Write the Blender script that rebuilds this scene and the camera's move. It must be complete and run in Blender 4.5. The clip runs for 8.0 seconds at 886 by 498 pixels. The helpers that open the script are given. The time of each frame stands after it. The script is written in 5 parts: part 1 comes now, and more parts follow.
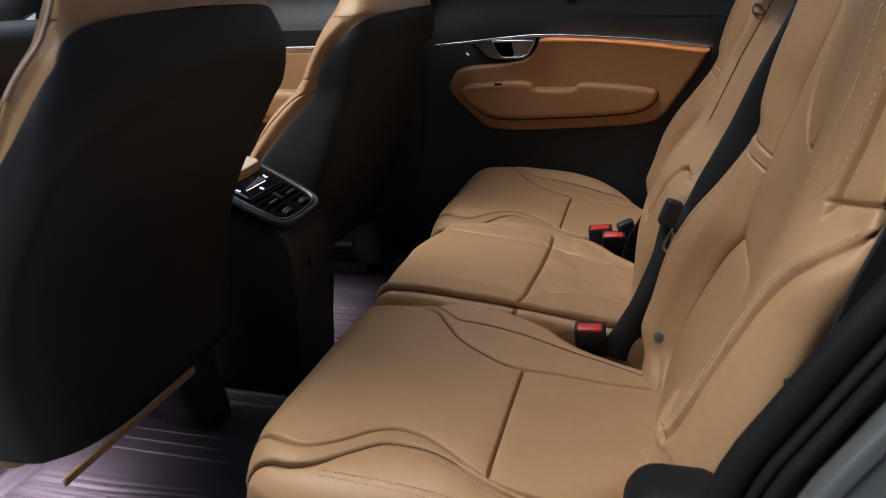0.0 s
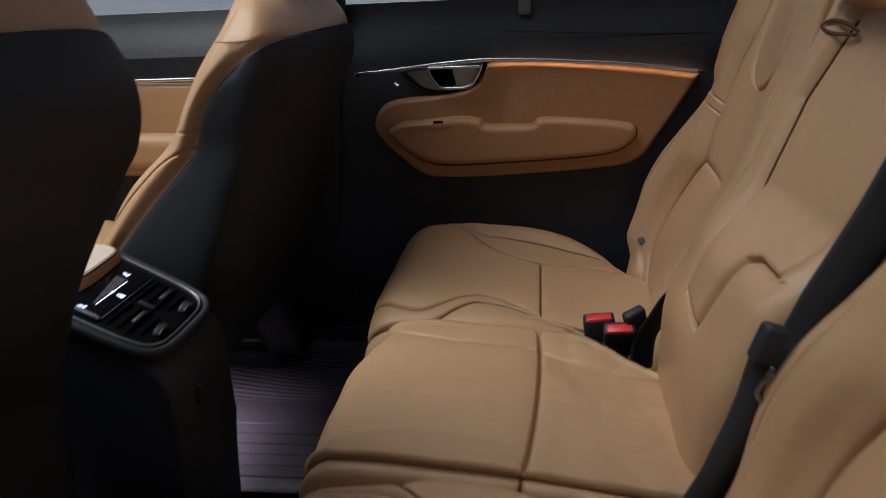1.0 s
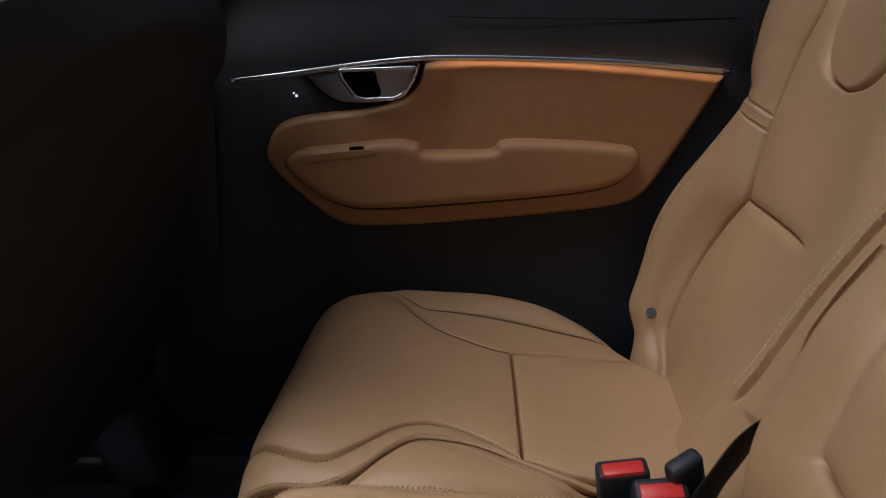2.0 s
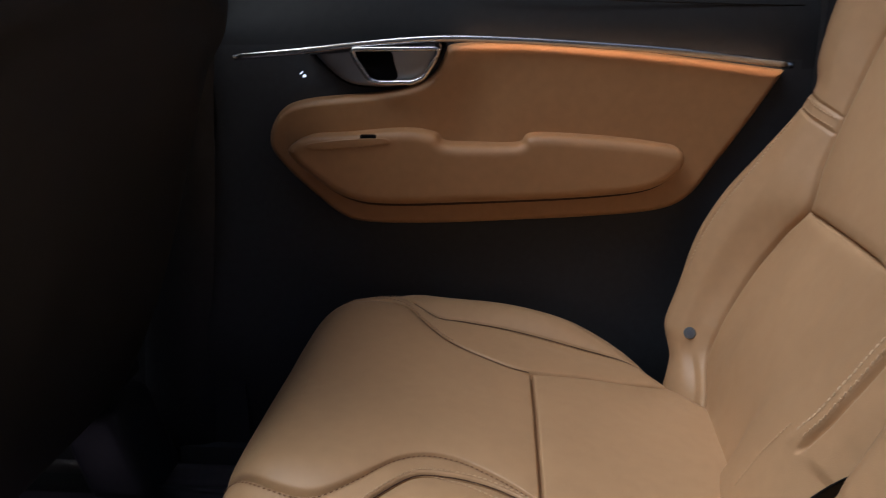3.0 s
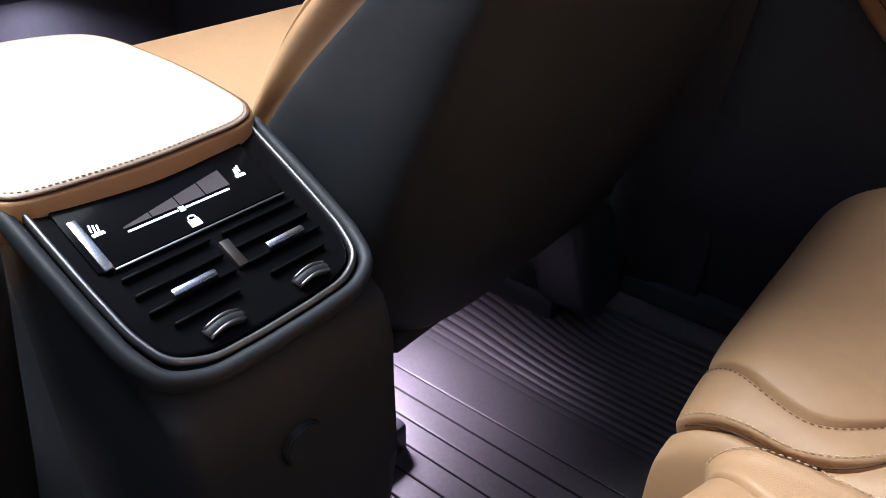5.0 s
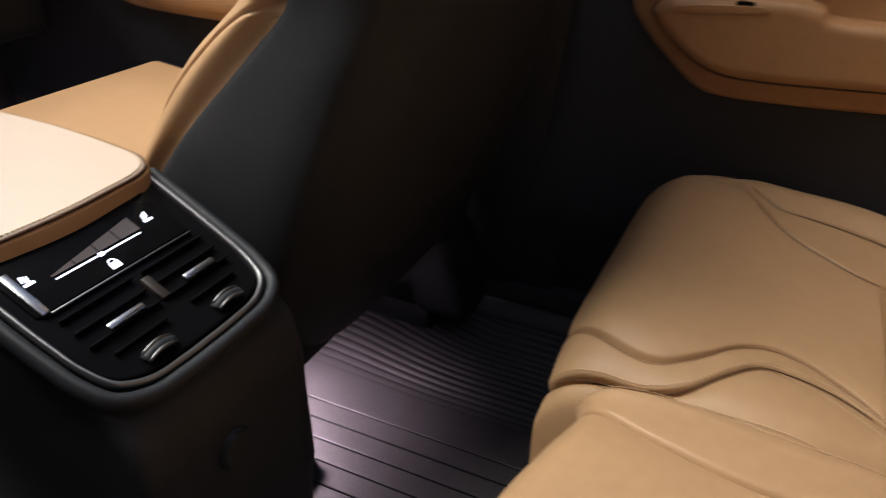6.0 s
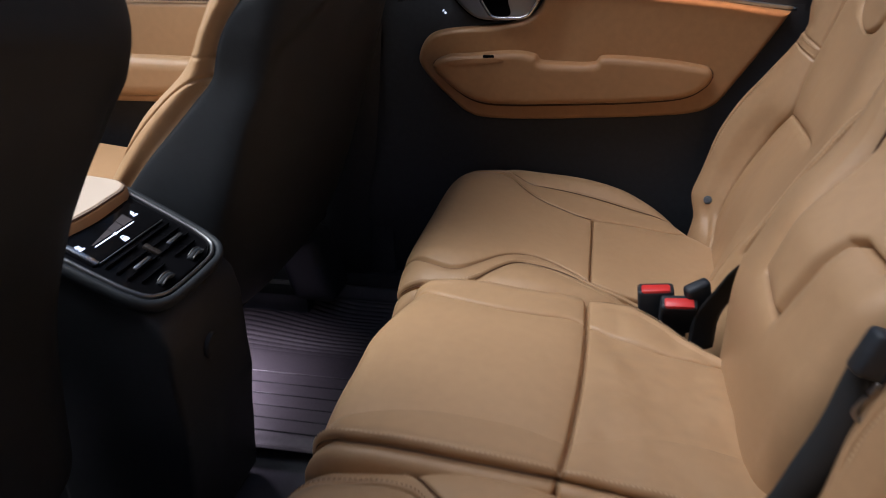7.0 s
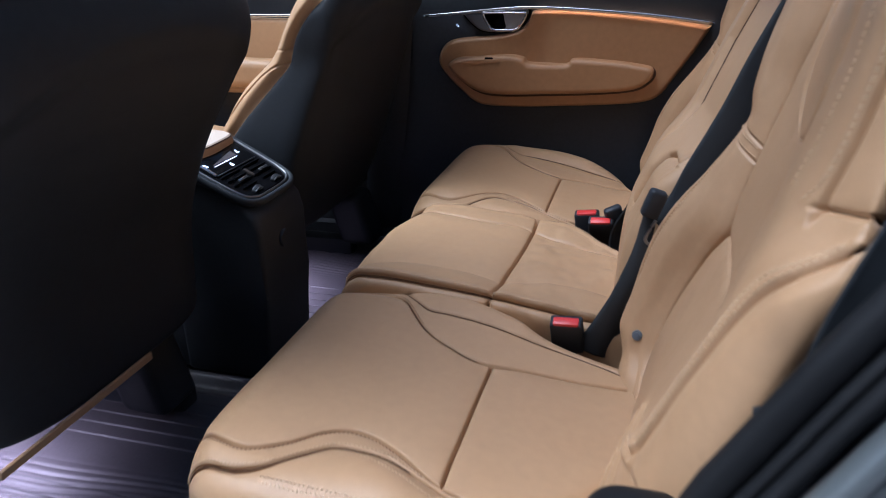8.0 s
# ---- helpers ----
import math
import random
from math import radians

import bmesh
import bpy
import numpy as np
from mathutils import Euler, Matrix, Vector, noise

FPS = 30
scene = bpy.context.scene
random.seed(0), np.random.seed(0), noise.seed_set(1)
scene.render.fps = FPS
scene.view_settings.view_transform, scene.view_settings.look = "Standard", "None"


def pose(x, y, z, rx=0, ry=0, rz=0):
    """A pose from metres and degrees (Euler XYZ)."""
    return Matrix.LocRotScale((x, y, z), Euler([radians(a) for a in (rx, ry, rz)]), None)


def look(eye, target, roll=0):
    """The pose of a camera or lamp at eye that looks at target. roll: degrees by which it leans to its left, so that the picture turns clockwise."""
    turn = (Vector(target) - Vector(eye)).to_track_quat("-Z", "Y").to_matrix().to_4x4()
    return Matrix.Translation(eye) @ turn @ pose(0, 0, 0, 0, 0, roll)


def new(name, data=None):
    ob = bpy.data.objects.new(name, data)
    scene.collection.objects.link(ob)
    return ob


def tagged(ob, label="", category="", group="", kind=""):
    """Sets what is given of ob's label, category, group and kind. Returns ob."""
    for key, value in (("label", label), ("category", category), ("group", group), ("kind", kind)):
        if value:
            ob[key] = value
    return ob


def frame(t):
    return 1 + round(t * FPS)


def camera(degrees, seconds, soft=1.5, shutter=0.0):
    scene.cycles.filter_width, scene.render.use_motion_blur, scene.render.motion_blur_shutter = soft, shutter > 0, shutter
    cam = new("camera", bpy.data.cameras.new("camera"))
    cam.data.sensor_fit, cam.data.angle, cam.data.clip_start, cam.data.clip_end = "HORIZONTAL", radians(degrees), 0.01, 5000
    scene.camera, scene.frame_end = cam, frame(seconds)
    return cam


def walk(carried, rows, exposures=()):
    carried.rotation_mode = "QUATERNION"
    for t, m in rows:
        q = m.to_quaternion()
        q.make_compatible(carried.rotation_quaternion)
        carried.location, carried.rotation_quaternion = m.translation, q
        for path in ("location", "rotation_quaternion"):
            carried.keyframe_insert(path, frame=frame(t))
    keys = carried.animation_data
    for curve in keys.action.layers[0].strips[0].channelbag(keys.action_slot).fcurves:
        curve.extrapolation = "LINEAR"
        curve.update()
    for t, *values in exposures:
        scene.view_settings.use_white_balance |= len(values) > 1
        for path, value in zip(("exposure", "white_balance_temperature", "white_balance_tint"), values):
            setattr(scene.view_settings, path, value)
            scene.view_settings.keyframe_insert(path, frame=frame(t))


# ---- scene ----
cam = camera(61.8, 8.0, soft=0.9, shutter=0.3)
PATH = [
    (0, (0.177, -1.33, 0.842), (-0.339, 0.473, 0.146), -2.5),
    (0.5, (0.1, -1.142, 0.827), (-0.3, 0.694, 0.143), -2.6),
    (1, (-0.004, -0.894, 0.835), (-0.263, 0.97, 0.159), -2.7),
    (1.5, (-0.042, -0.627, 0.808), (-0.163, 1.263, 0.165), -2.0),
    (1.7, (-0.036, -0.525, 0.776), (-0.145, 1.374, 0.158), -2.7),
    (2.8, (-0.056, -0.301, 0.718), (-0.145, 1.604, 0.115), -1.1),
    (3, (-0.045, -0.302, 0.717), (-0.193, 1.594, 0.098), -0.6),
    (3.5, (-0.065, -0.322, 0.743), (-0.507, 1.471, -0.024), 1.7),
    (4, (-0.13, -0.293, 0.743), (-0.928, 1.288, -0.187), 2.1),
    (4.5, (-0.171, -0.257, 0.709), (-1.173, 1.133, -0.323), 1.7),
    (4.7, (-0.178, -0.244, 0.702), (-1.224, 1.087, -0.363), 1.5),
    (5.8, (-0.18, -0.293, 0.716), (-1.042, 1.195, -0.305), 1.1),
    (6, (-0.148, -0.338, 0.734), (-0.894, 1.238, -0.246), 0.7),
    (6.5, (-0.063, -0.487, 0.768), (-0.509, 1.243, -0.131), -1.0),
    (7, (-0.012, -0.765, 0.814), (-0.389, 1.014, -0.02), -1.2),
    (7.5, (0.083, -1.002, 0.827), (-0.355, 0.78, 0.032), -1.5),
    (8, (0.209, -1.245, 0.839), (-0.313, 0.526, 0.071), -1.4),
]
walk(cam, [(t, look(eye, target, roll)) for t, eye, target, roll in PATH],
     [(0, 0.02, 6150, 10), (1.0, -0.13, 5850, 10), (1.5, -0.34, 5850, 10), (3.0, 0.22, 5800, 10), (3.5, 0.32, 5300, 10), (4.0, 0.62, 5000, 10), (4.5, 1.20, 5150, 10),
      (6.0, 0.45, 6600, 10), (6.5, 0.30, 6500, 10), (7.0, 0.32, 5800, 10), (8.0, 0.62, 5050, 10)])

# ---------------------------------------------------------------- light
world = bpy.data.worlds.new("sky")
scene.world = world
world.use_nodes = True
wn = world.node_tree.nodes
sky = wn.new("ShaderNodeTexSky")
sky.sky_type, sky.sun_disc = "NISHITA", False
sky.sun_elevation, sky.sun_rotation = radians(63), radians(248)
sky.air_density, sky.dust_density = 1.0, 4.0
world.node_tree.links.new(sky.outputs[0], wn["Background"].inputs[0])
wn["Background"].inputs[1].default_value = 0.15
sun = new("sun", bpy.data.lights.new("sun", "SUN"))
sun.data.energy, sun.data.angle, sun.data.color = 3.8, radians(44), (1.0, 0.96, 0.9)
sun.matrix_world = look((-0.42, -0.17, 0.88), (0, 0, 0))


# ---------------------------------------------------------------- materials
def material(name, colour, rough=0.5, metal=0.0, vary=0.0, vary_size=8.0, bump=0.0, bump_size=600.0, cells=False,
             coat=0.0, spec=0.5, sheen=0.0):
    """A principled material with colour drift at two scales, and a fine relief (cells: pebbled like leather)."""
    m = bpy.data.materials.new(name)
    m.use_nodes = True
    n, l = m.node_tree.nodes, m.node_tree.links
    p = n["Principled BSDF"]
    p.inputs["Roughness"].default_value = rough
    p.inputs["Metallic"].default_value = metal
    p.inputs["Specular IOR Level"].default_value = spec
    p.inputs["Coat Weight"].default_value = coat
    p.inputs["Sheen Weight"].default_value = sheen
    p.inputs["Base Color"].default_value = (*colour, 1)
    where = n.new("ShaderNodeTexCoord").outputs["Object"]
    if vary:
        a = n.new("ShaderNodeTexNoise")
        a.inputs["Scale"].default_value, a.inputs["Detail"].default_value = vary_size, 6
        l.new(where, a.inputs["Vector"])
        b = n.new("ShaderNodeTexNoise")
        b.inputs["Scale"].default_value, b.inputs["Detail"].default_value = vary_size * 14, 3
        l.new(where, b.inputs["Vector"])
        mix = n.new("ShaderNodeMath")
        mix.operation = "ADD"
        l.new(a.outputs["Fac"], mix.inputs[0])
        l.new(b.outputs["Fac"], mix.inputs[1])
        ramp = n.new("ShaderNodeMapRange")
        ramp.inputs["From Min"].default_value, ramp.inputs["From Max"].default_value = 0.7, 1.3
        ramp.inputs["To Min"].default_value, ramp.inputs["To Max"].default_value = 1 - vary, 1 + vary
        l.new(mix.outputs[0], ramp.inputs["Value"])
        tint = n.new("ShaderNodeVectorMath")
        tint.operation = "SCALE"
        tint.inputs[0].default_value = colour
        l.new(ramp.outputs[0], tint.inputs["Scale"])
        l.new(tint.outputs[0], p.inputs["Base Color"])
        rr = n.new("ShaderNodeMapRange")
        rr.inputs["To Min"].default_value, rr.inputs["To Max"].default_value = rough * 0.82, min(1, rough * 1.18)
        l.new(a.outputs["Fac"], rr.inputs["Value"])
        l.new(rr.outputs[0], p.inputs["Roughness"])
    if bump:
        if cells:
            t = n.new("ShaderNodeTexVoronoi")
            t.feature = "DISTANCE_TO_EDGE"
            t.inputs["Scale"].default_value = bump_size
            h = t.outputs["Distance"]
        else:
            t = n.new("ShaderNodeTexNoise")
            t.inputs["Scale"].default_value, t.inputs["Detail"].default_value = bump_size, 4
            h = t.outputs["Fac"]
        l.new(where, t.inputs["Vector"])
        q = n.new("ShaderNodeBump")
        q.inputs["Strength"].default_value, q.inputs["Distance"].default_value = bump, 0.0006
        l.new(h, q.inputs["Height"])
        l.new(q.outputs[0], p.inputs["Normal"])
    return m


LEATHER = material("tan_leather", (0.47, 0.292, 0.153), 0.40, vary=0.045, vary_size=5, bump=0.4, bump_size=800, cells=True, spec=0.42)
# a paler copy of the tan leather: strong light put into its colour
LIT_LEATHER = material("lit_smooth_leather", (0.62, 0.51, 0.41), 0.3, vary=0.015, vary_size=5, bump=0.15, bump_size=900, cells=True, spec=0.6)
DOOR_LEATHER = material("amber_leather", (0.40, 0.216, 0.096), 0.5, vary=0.07, vary_size=5, bump=0.35, bump_size=900, cells=True)
THREAD = material("pale_thread", (0.62, 0.44, 0.27), 0.8, spec=0.2)
# for seams and the pull loop, and for gap shade laid on as colour
GAP_BROWN = material("seam_and_shade_brown", (0.07, 0.03, 0.012), 0.7, vary=0.1)
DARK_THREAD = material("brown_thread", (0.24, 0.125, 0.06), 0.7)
SHELL = material("black_shell", (0.0195, 0.0222, 0.0262), 0.58, spec=0.3, vary=0.12, vary_size=6, bump=0.3, bump_size=1200, cells=True)
PLASTIC = material("black_plastic", (0.0225, 0.026, 0.0315), 0.5, spec=0.35, vary=0.12, vary_size=9, bump=0.25, bump_size=1500)
SOFT_BLACK = material("black_trim", (0.028, 0.031, 0.037), 0.6, spec=0.35, vary=0.15, vary_size=7, bump=0.3, bump_size=1100, cells=True)
GREY_TRIM = material("charcoal_trim", (0.11, 0.124, 0.136), 0.45, vary=0.12, vary_size=7, bump=0.25, bump_size=1100, cells=True)
CARPET = material("black_carpet", (0.042, 0.044, 0.05), 0.95, vary=0.3, vary_size=30, bump=1.0, bump_size=900)
MAT_RUBBER = material("rubber", (0.07, 0.064, 0.068), 0.5, vary=0.15, vary_size=12, bump=0.3, bump_size=700)
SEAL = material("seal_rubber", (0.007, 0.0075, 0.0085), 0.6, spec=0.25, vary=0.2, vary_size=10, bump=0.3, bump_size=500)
WEBBING = material("belt_webbing", (0.02, 0.024, 0.028), 0.62, vary=0.15, vary_size=40, bump=0.5, bump_size=900)
CHROME = material("chrome", (0.7, 0.7, 0.71), 0.24, metal=1.0)
SATIN = material("satin_metal", (0.27, 0.27, 0.28), 0.36, metal=1.0, vary=0.05)
SMOKED = material("smoked_metal", (0.36, 0.36, 0.37), 0.32, metal=1.0)
CAP = material("cap_grey", (0.10, 0.115, 0.14), 0.45)
GLOSS = material("gloss_black", (0.005, 0.005, 0.006), 0.14, spec=0.05)
PAINT = material("grey_paint", (0.13, 0.145, 0.15), 0.3, metal=0.35, vary=0.03, coat=0.8)
RED = material("red_plastic", (0.62, 0.035, 0.03), 0.35)
HEADLINER = material("headliner", (0.30, 0.28, 0.26), 0.9, vary=0.06, bump=0.4, bump_size=900)
CONCRETE = material("concrete", (0.32, 0.31, 0.3), 0.8, vary=0.2, vary_size=2, bump=0.5, bump_size=60)
DARK_WALL = material("dark_wall", (0.06, 0.06, 0.062), 0.8, vary=0.15, vary_size=2)
PLASTER = material("pale_wall", (0.6, 0.6, 0.61), 0.8, vary=0.08, vary_size=1)


def glass_material(name, tint):
    m = bpy.data.materials.new(name)
    m.use_nodes = True
    n, l = m.node_tree.nodes, m.node_tree.links
    n.remove(n["Principled BSDF"])
    clear, gloss, mix = n.new("ShaderNodeBsdfTransparent"), n.new("ShaderNodeBsdfGlossy"), n.new("ShaderNodeMixShader")
    clear.inputs[0].default_value = (*tint, 1)
    gloss.inputs["Roughness"].default_value = 0.02
    fres = n.new("ShaderNodeFresnel")
    l.new(fres.outputs[0], mix.inputs[0])
    l.new(clear.outputs[0], mix.inputs[1])
    l.new(gloss.outputs[0], mix.inputs[2])
    l.new(mix.outputs[0], n["Material Output"].inputs[0])
    return m


def glow(name, colour, strength):
    m = bpy.data.materials.new(name)
    m.use_nodes = True
    p = m.node_tree.nodes["Principled BSDF"]
    p.inputs["Base Color"].default_value = (*colour, 1)
    p.inputs["Emission Color"].default_value = (*colour, 1)
    p.inputs["Emission Strength"].default_value = strength
    return m


GLASS = glass_material("window_glass", (0.75, 0.78, 0.78))
TINTED = glass_material("tinted_glass", (0.72, 0.73, 0.75))
ICON = glow("icon_light", (0.75, 0.8, 1.0), 1.3)
AMBIENT = glow("ambient_light", (1.0, 0.56, 0.3), 12.0)
LEVEL = material("dim_grey", (0.085, 0.075, 0.08), 0.7, spec=0.1)
PANEL_BROWN = material("dull_brown", (0.022, 0.017, 0.014), 0.4)
LENS = glow("lamp_lens", (1.0, 0.85, 0.95), 6.0)


# ---------------------------------------------------------------- mesh helpers
def link_mesh(name, verts, faces, mat, parent=None, label="", smooth=True):
    me = bpy.data.meshes.new(name)
    me.from_pydata([tuple(map(float, v)) for v in verts], [], [tuple(map(int, f)) for f in faces])
    me.materials.append(mat)
    if smooth:
        me.shade_smooth()
    ob = new(name, me)
    ob.parent = parent
    if label:
        ob["label"] = label
    return ob


def part(name, bm, mat, parent=None, label="", smooth=True):
    me = bpy.data.meshes.new(name)
    bmesh.ops.recalc_face_normals(bm, faces=bm.faces)
    bm.to_mesh(me)
    bm.free()
    me.materials.append(mat)
    if smooth:
        me.shade_smooth()
        me.set_sharp_from_angle(angle=radians(40))
    ob = new(name, me)
    ob.parent = parent
    if label:
        ob["label"] = label
    return ob


def thing(name, at, label, category, group="", kind=""):
    ob = new(name)
    ob.location = at
    ob.empty_display_size = 0.05
    bpy.context.view_layer.update()
    return tagged(ob, label, category, group, kind)


def settle(root):
    """Keeps the parts where they were built, in the world, under a root that stands elsewhere."""
    back = Matrix.Translation(root.location).inverted()
    for c in root.children:
        c.matrix_parent_inverse = back
    return root


def smooth_line(points):
    """A smooth function through a few (position, value) pairs."""
    xs = np.array([p[0] for p in points], float)
    ys = np.array([p[1] for p in points], float)
    m = np.gradient(ys, xs)

    def f(x):
        x = np.clip(np.asarray(x, float), xs[0], xs[-1])
        i = np.clip(np.searchsorted(xs, x) - 1, 0, len(xs) - 2)
        h = xs[i + 1] - xs[i]
        t = (x - xs[i]) / h
        return ((2 * t**3 - 3 * t**2 + 1) * ys[i] + (t**3 - 2 * t**2 + t) * h * m[i]
                + (3 * t**2 - 2 * t**3) * ys[i + 1] + (t**3 - t**2) * h * m[i + 1])
    return f


def step(x, a, b):
    t = np.clip((np.asarray(x, float) - a) / (b - a), 0, 1)
    return t * t * (3 - 2 * t)


def groove(d, width=0.0028):
    return np.exp(-(d / width) ** 2)


def puff(d, reach=0.03):
    return 1 - np.exp(-np.abs(d) / reach)


def ripples(x, y, seed, size, amount):
    """Soft random folds: smoothed lattice noise at two scales."""
    total = np.zeros(np.shape(x))
    for octave, gain in ((1, 1.0), (2.3, 0.4)):
        g = np.random.RandomState(seed + int(octave * 7)).uniform(-1, 1, (64, 64))
        u, v = (np.asarray(x) + 2.0) / size * octave, (np.asarray(y) + 2.0) / size * octave
        i, j = np.floor(u).astype(int), np.floor(v).astype(int)
        a, b = u - i, v - j
        a, b = a * a * (3 - 2 * a), b * b * (3 - 2 * b)
        i, j = i % 63, j % 63
        total = total + gain * ((g[i, j] * (1 - a) + g[i + 1, j] * a) * (1 - b) + (g[i, j + 1] * (1 - a) + g[i + 1, j + 1] * a) * b)
    return total * amount * 0.5


def grid_parts(P, keys, table, parent):
    """Splits one grid of points into the panels that its seams divide: table maps a key to (name, material, label)."""
    nu, nv = keys.shape
    idx = np.arange(nu * nv).reshape(nu, nv)
    quads = np.stack([idx[:-1, :-1], idx[1:, :-1], idx[1:, 1:], idx[:-1, 1:]], -1).reshape(-1, 4)
    kk = keys[:-1, :-1].reshape(-1)
    flat = P.reshape(-1, 3)
    made = []
    for key, (name, mat, label) in table.items():
        q = quads[kk == key]
        if not len(q):
            continue
        used, inv = np.unique(q, return_inverse=True)
        made.append(link_mesh(name, flat[used], inv.reshape(-1, 4), mat, parent, label))
    return made


def rounded_edge(s, length, radius, skirt):
    """How far out and down a cloth lies, and its slope, s metres along a flat of that length, round an edge and down."""
    flat, bow = length - radius, radius * math.pi / 2
    a = np.clip((s - flat) / radius, 0, math.pi / 2)
    out = np.where(s < flat, s, flat + radius * np.sin(a))
    down = np.where(s < flat, 0, radius * (1 - np.cos(a))) + np.clip(s - flat - bow, 0, skirt)
    return out, down, a


def eased(k, n, pull=0.8):
    """n steps of 0 to 1 that crowd at both ends (k: the last interval, which takes its end too)."""
    t = np.arange(n + (1 if k else 0)) / n
    return t - pull * np.sin(2 * math.pi * t) / (2 * math.pi)


def cloth(surf, s_knots, s_counts, cross_knots, cross_counts, key, table, root, flip=False):
    """Covers a surface with panels: s runs along it, sigma across it, and both crowd at the seams between their knots."""
    s, si = [], []
    for i, n in enumerate(s_counts):
        e = eased(i == len(s_counts) - 1, n)
        s.append(s_knots[i] + (s_knots[i + 1] - s_knots[i]) * e)
        si += [i] * len(e)
    s, si = np.concatenate(s), np.array(si)
    knots = cross_knots(s)
    cols, ci = [], []
    for j, n in enumerate(cross_counts):
        e = eased(j == len(cross_counts) - 1, n)
        cols.append(knots[j][:, None] + (knots[j + 1] - knots[j])[:, None] * e[None, :])
        ci += [j] * len(e)
    T = np.concatenate(cols, 1)
    S = np.repeat(s[:, None], T.shape[1], 1)
    P = surf(S, T)
    keys = key(np.repeat(si[:, None], T.shape[1], 1), np.repeat(np.array(ci)[None, :], len(s), 0))
    if flip:
        P, keys = P[:, ::-1], np.roll(keys[:, ::-1], -1, 1)
    grid_parts(P, keys, table, root)


def sew(surf, s, t, root, mat=None, lift=0.0008, **kw):
    """A row of stitches on a surface, along given s and sigma."""
    s, t = np.asarray(s, float), np.asarray(t, float)
    e = 0.0015
    p = surf(s, t)
    n = np.cross(surf(s + e, t) - p, surf(s, t + e) - p)
    n /= np.linalg.norm(n, axis=1)[:, None] + 1e-12
    mid = surf(s, t * 0 + np.mean(t)) * 0
    # outward: away from the seat's inside
    if np.mean(n @ np.array(kw.pop("outward", (0, 0, 1.0)))) < 0:
        n = -n
    v, f = stitch_mesh(p + n * lift, n, **kw)
    return link_mesh("stitching", v, f, mat or THREAD, root, "pale stitching thread", smooth=False)


def welt(surf, s, t, root, sink=0.0008, width=0.0007):
    """The dark thread that shows in the mouth of a seam, along given s and sigma."""
    s, t = np.asarray(s, float), np.asarray(t, float) + 0 * np.asarray(s, float)
    p = (surf(s, t + 0.0045) + surf(s, t - 0.0045)) / 2 - np.array([0, 0, sink])
    return tube("seam_welt", [tuple(map(float, q)) for q in p], width, GAP_BROWN, root, "dark brown seam thread", sides=6)


def stitch_mesh(points, ups, length=0.0031, thick=0.0013, gap=0.0052, slant=0.0):
    """Single stitches along a line of places; ups: the cloth's normals there."""
    points, ups = np.array(points), np.array(ups)
    seg = np.linalg.norm(np.diff(points, axis=0), axis=1)
    s = np.concatenate([[0], np.cumsum(seg)])
    verts, faces = [], []
    for d in np.arange(gap / 2, s[-1], gap):
        c = np.array([np.interp(d, s, points[:, k]) for k in range(3)])
        e = np.array([np.interp(min(d + 0.002, s[-1]), s, points[:, k]) for k in range(3)])
        b = np.array([np.interp(max(d - 0.002, 0), s, points[:, k]) for k in range(3)])
        t = (e - b) / (np.linalg.norm(e - b) + 1e-9)
        u = np.array([np.interp(d, s, ups[:, k]) for k in range(3)])
        u /= np.linalg.norm(u) + 1e-9
        w = np.cross(u, t)
        t = t * math.cos(slant) + w * math.sin(slant)
        w = np.cross(u, t)
        i = len(verts)
        for a, r in ((-1, 0.35), (-0.6, 1), (0.6, 1), (1, 0.35)):
            for p, q in ((-1, 0), (0, 1), (1, 0), (0, -0.6)):
                verts.append(c + t * a * length / 2 + (w * p + u * q) * thick * r * 0.6)
        for k in range(3):
            for j in range(4):
                faces.append((i + 4 * k + j, i + 4 * k + (j + 1) % 4, i + 4 * k + 4 + (j + 1) % 4, i + 4 * k + 4 + j))
        faces += [(i + 3, i + 2, i + 1, i), (i + 12, i + 13, i + 14, i + 15)]
    return verts, faces


def tube(name, path, radius, mat, parent=None, label="", sides=10, flat=1.0, across=None, closed=False):
    """A round, or flattened, bar along a path; across: the direction of its wide side."""
    path = [Vector(p) for p in path]
    n = len(path)
    verts, faces = [], []
    for i, p in enumerate(path):
        a = path[(i - 1) % n] if (closed or i) else p
        b = path[(i + 1) % n] if (closed or i < n - 1) else p
        t = (b - a).normalized()
        side = Vector(across) if across else (Vector((0, 0, 1)) if abs(t.z) < 0.9 else Vector((1, 0, 0)))
        side = (side - t * side.dot(t)).normalized()
        other = t.cross(side)
        r = radius(i / max(1, n - 1)) if callable(radius) else radius
        for k in range(sides):
            a = 2 * math.pi * k / sides
            verts.append(p + side * math.cos(a) * r + other * math.sin(a) * r * flat)
    rings = n if closed else n - 1
    for i in range(rings):
        for k in range(sides):
            j = (i + 1) % n
            faces.append((i * sides + k, i * sides + (k + 1) % sides, j * sides + (k + 1) % sides, j * sides + k))
    if not closed:
        faces.append(tuple(range(sides))[::-1])
        faces.append(tuple((n - 1) * sides + k for k in range(sides)))
    return link_mesh(name, verts, faces, mat, parent, label)


def bend(points, n=40):
    """A smooth path of n places through a few."""
    pts = [Vector(p) for p in points]
    s = [0.0]
    for a, b in zip(pts, pts[1:]):
        s.append(s[-1] + (b - a).length)
    fs = [smooth_line([(d, p[k]) for d, p in zip(s, pts)]) for k in range(3)]
    d = np.linspace(0, s[-1], n)
    return [tuple(float(f(v)) for f in fs) for v in d]


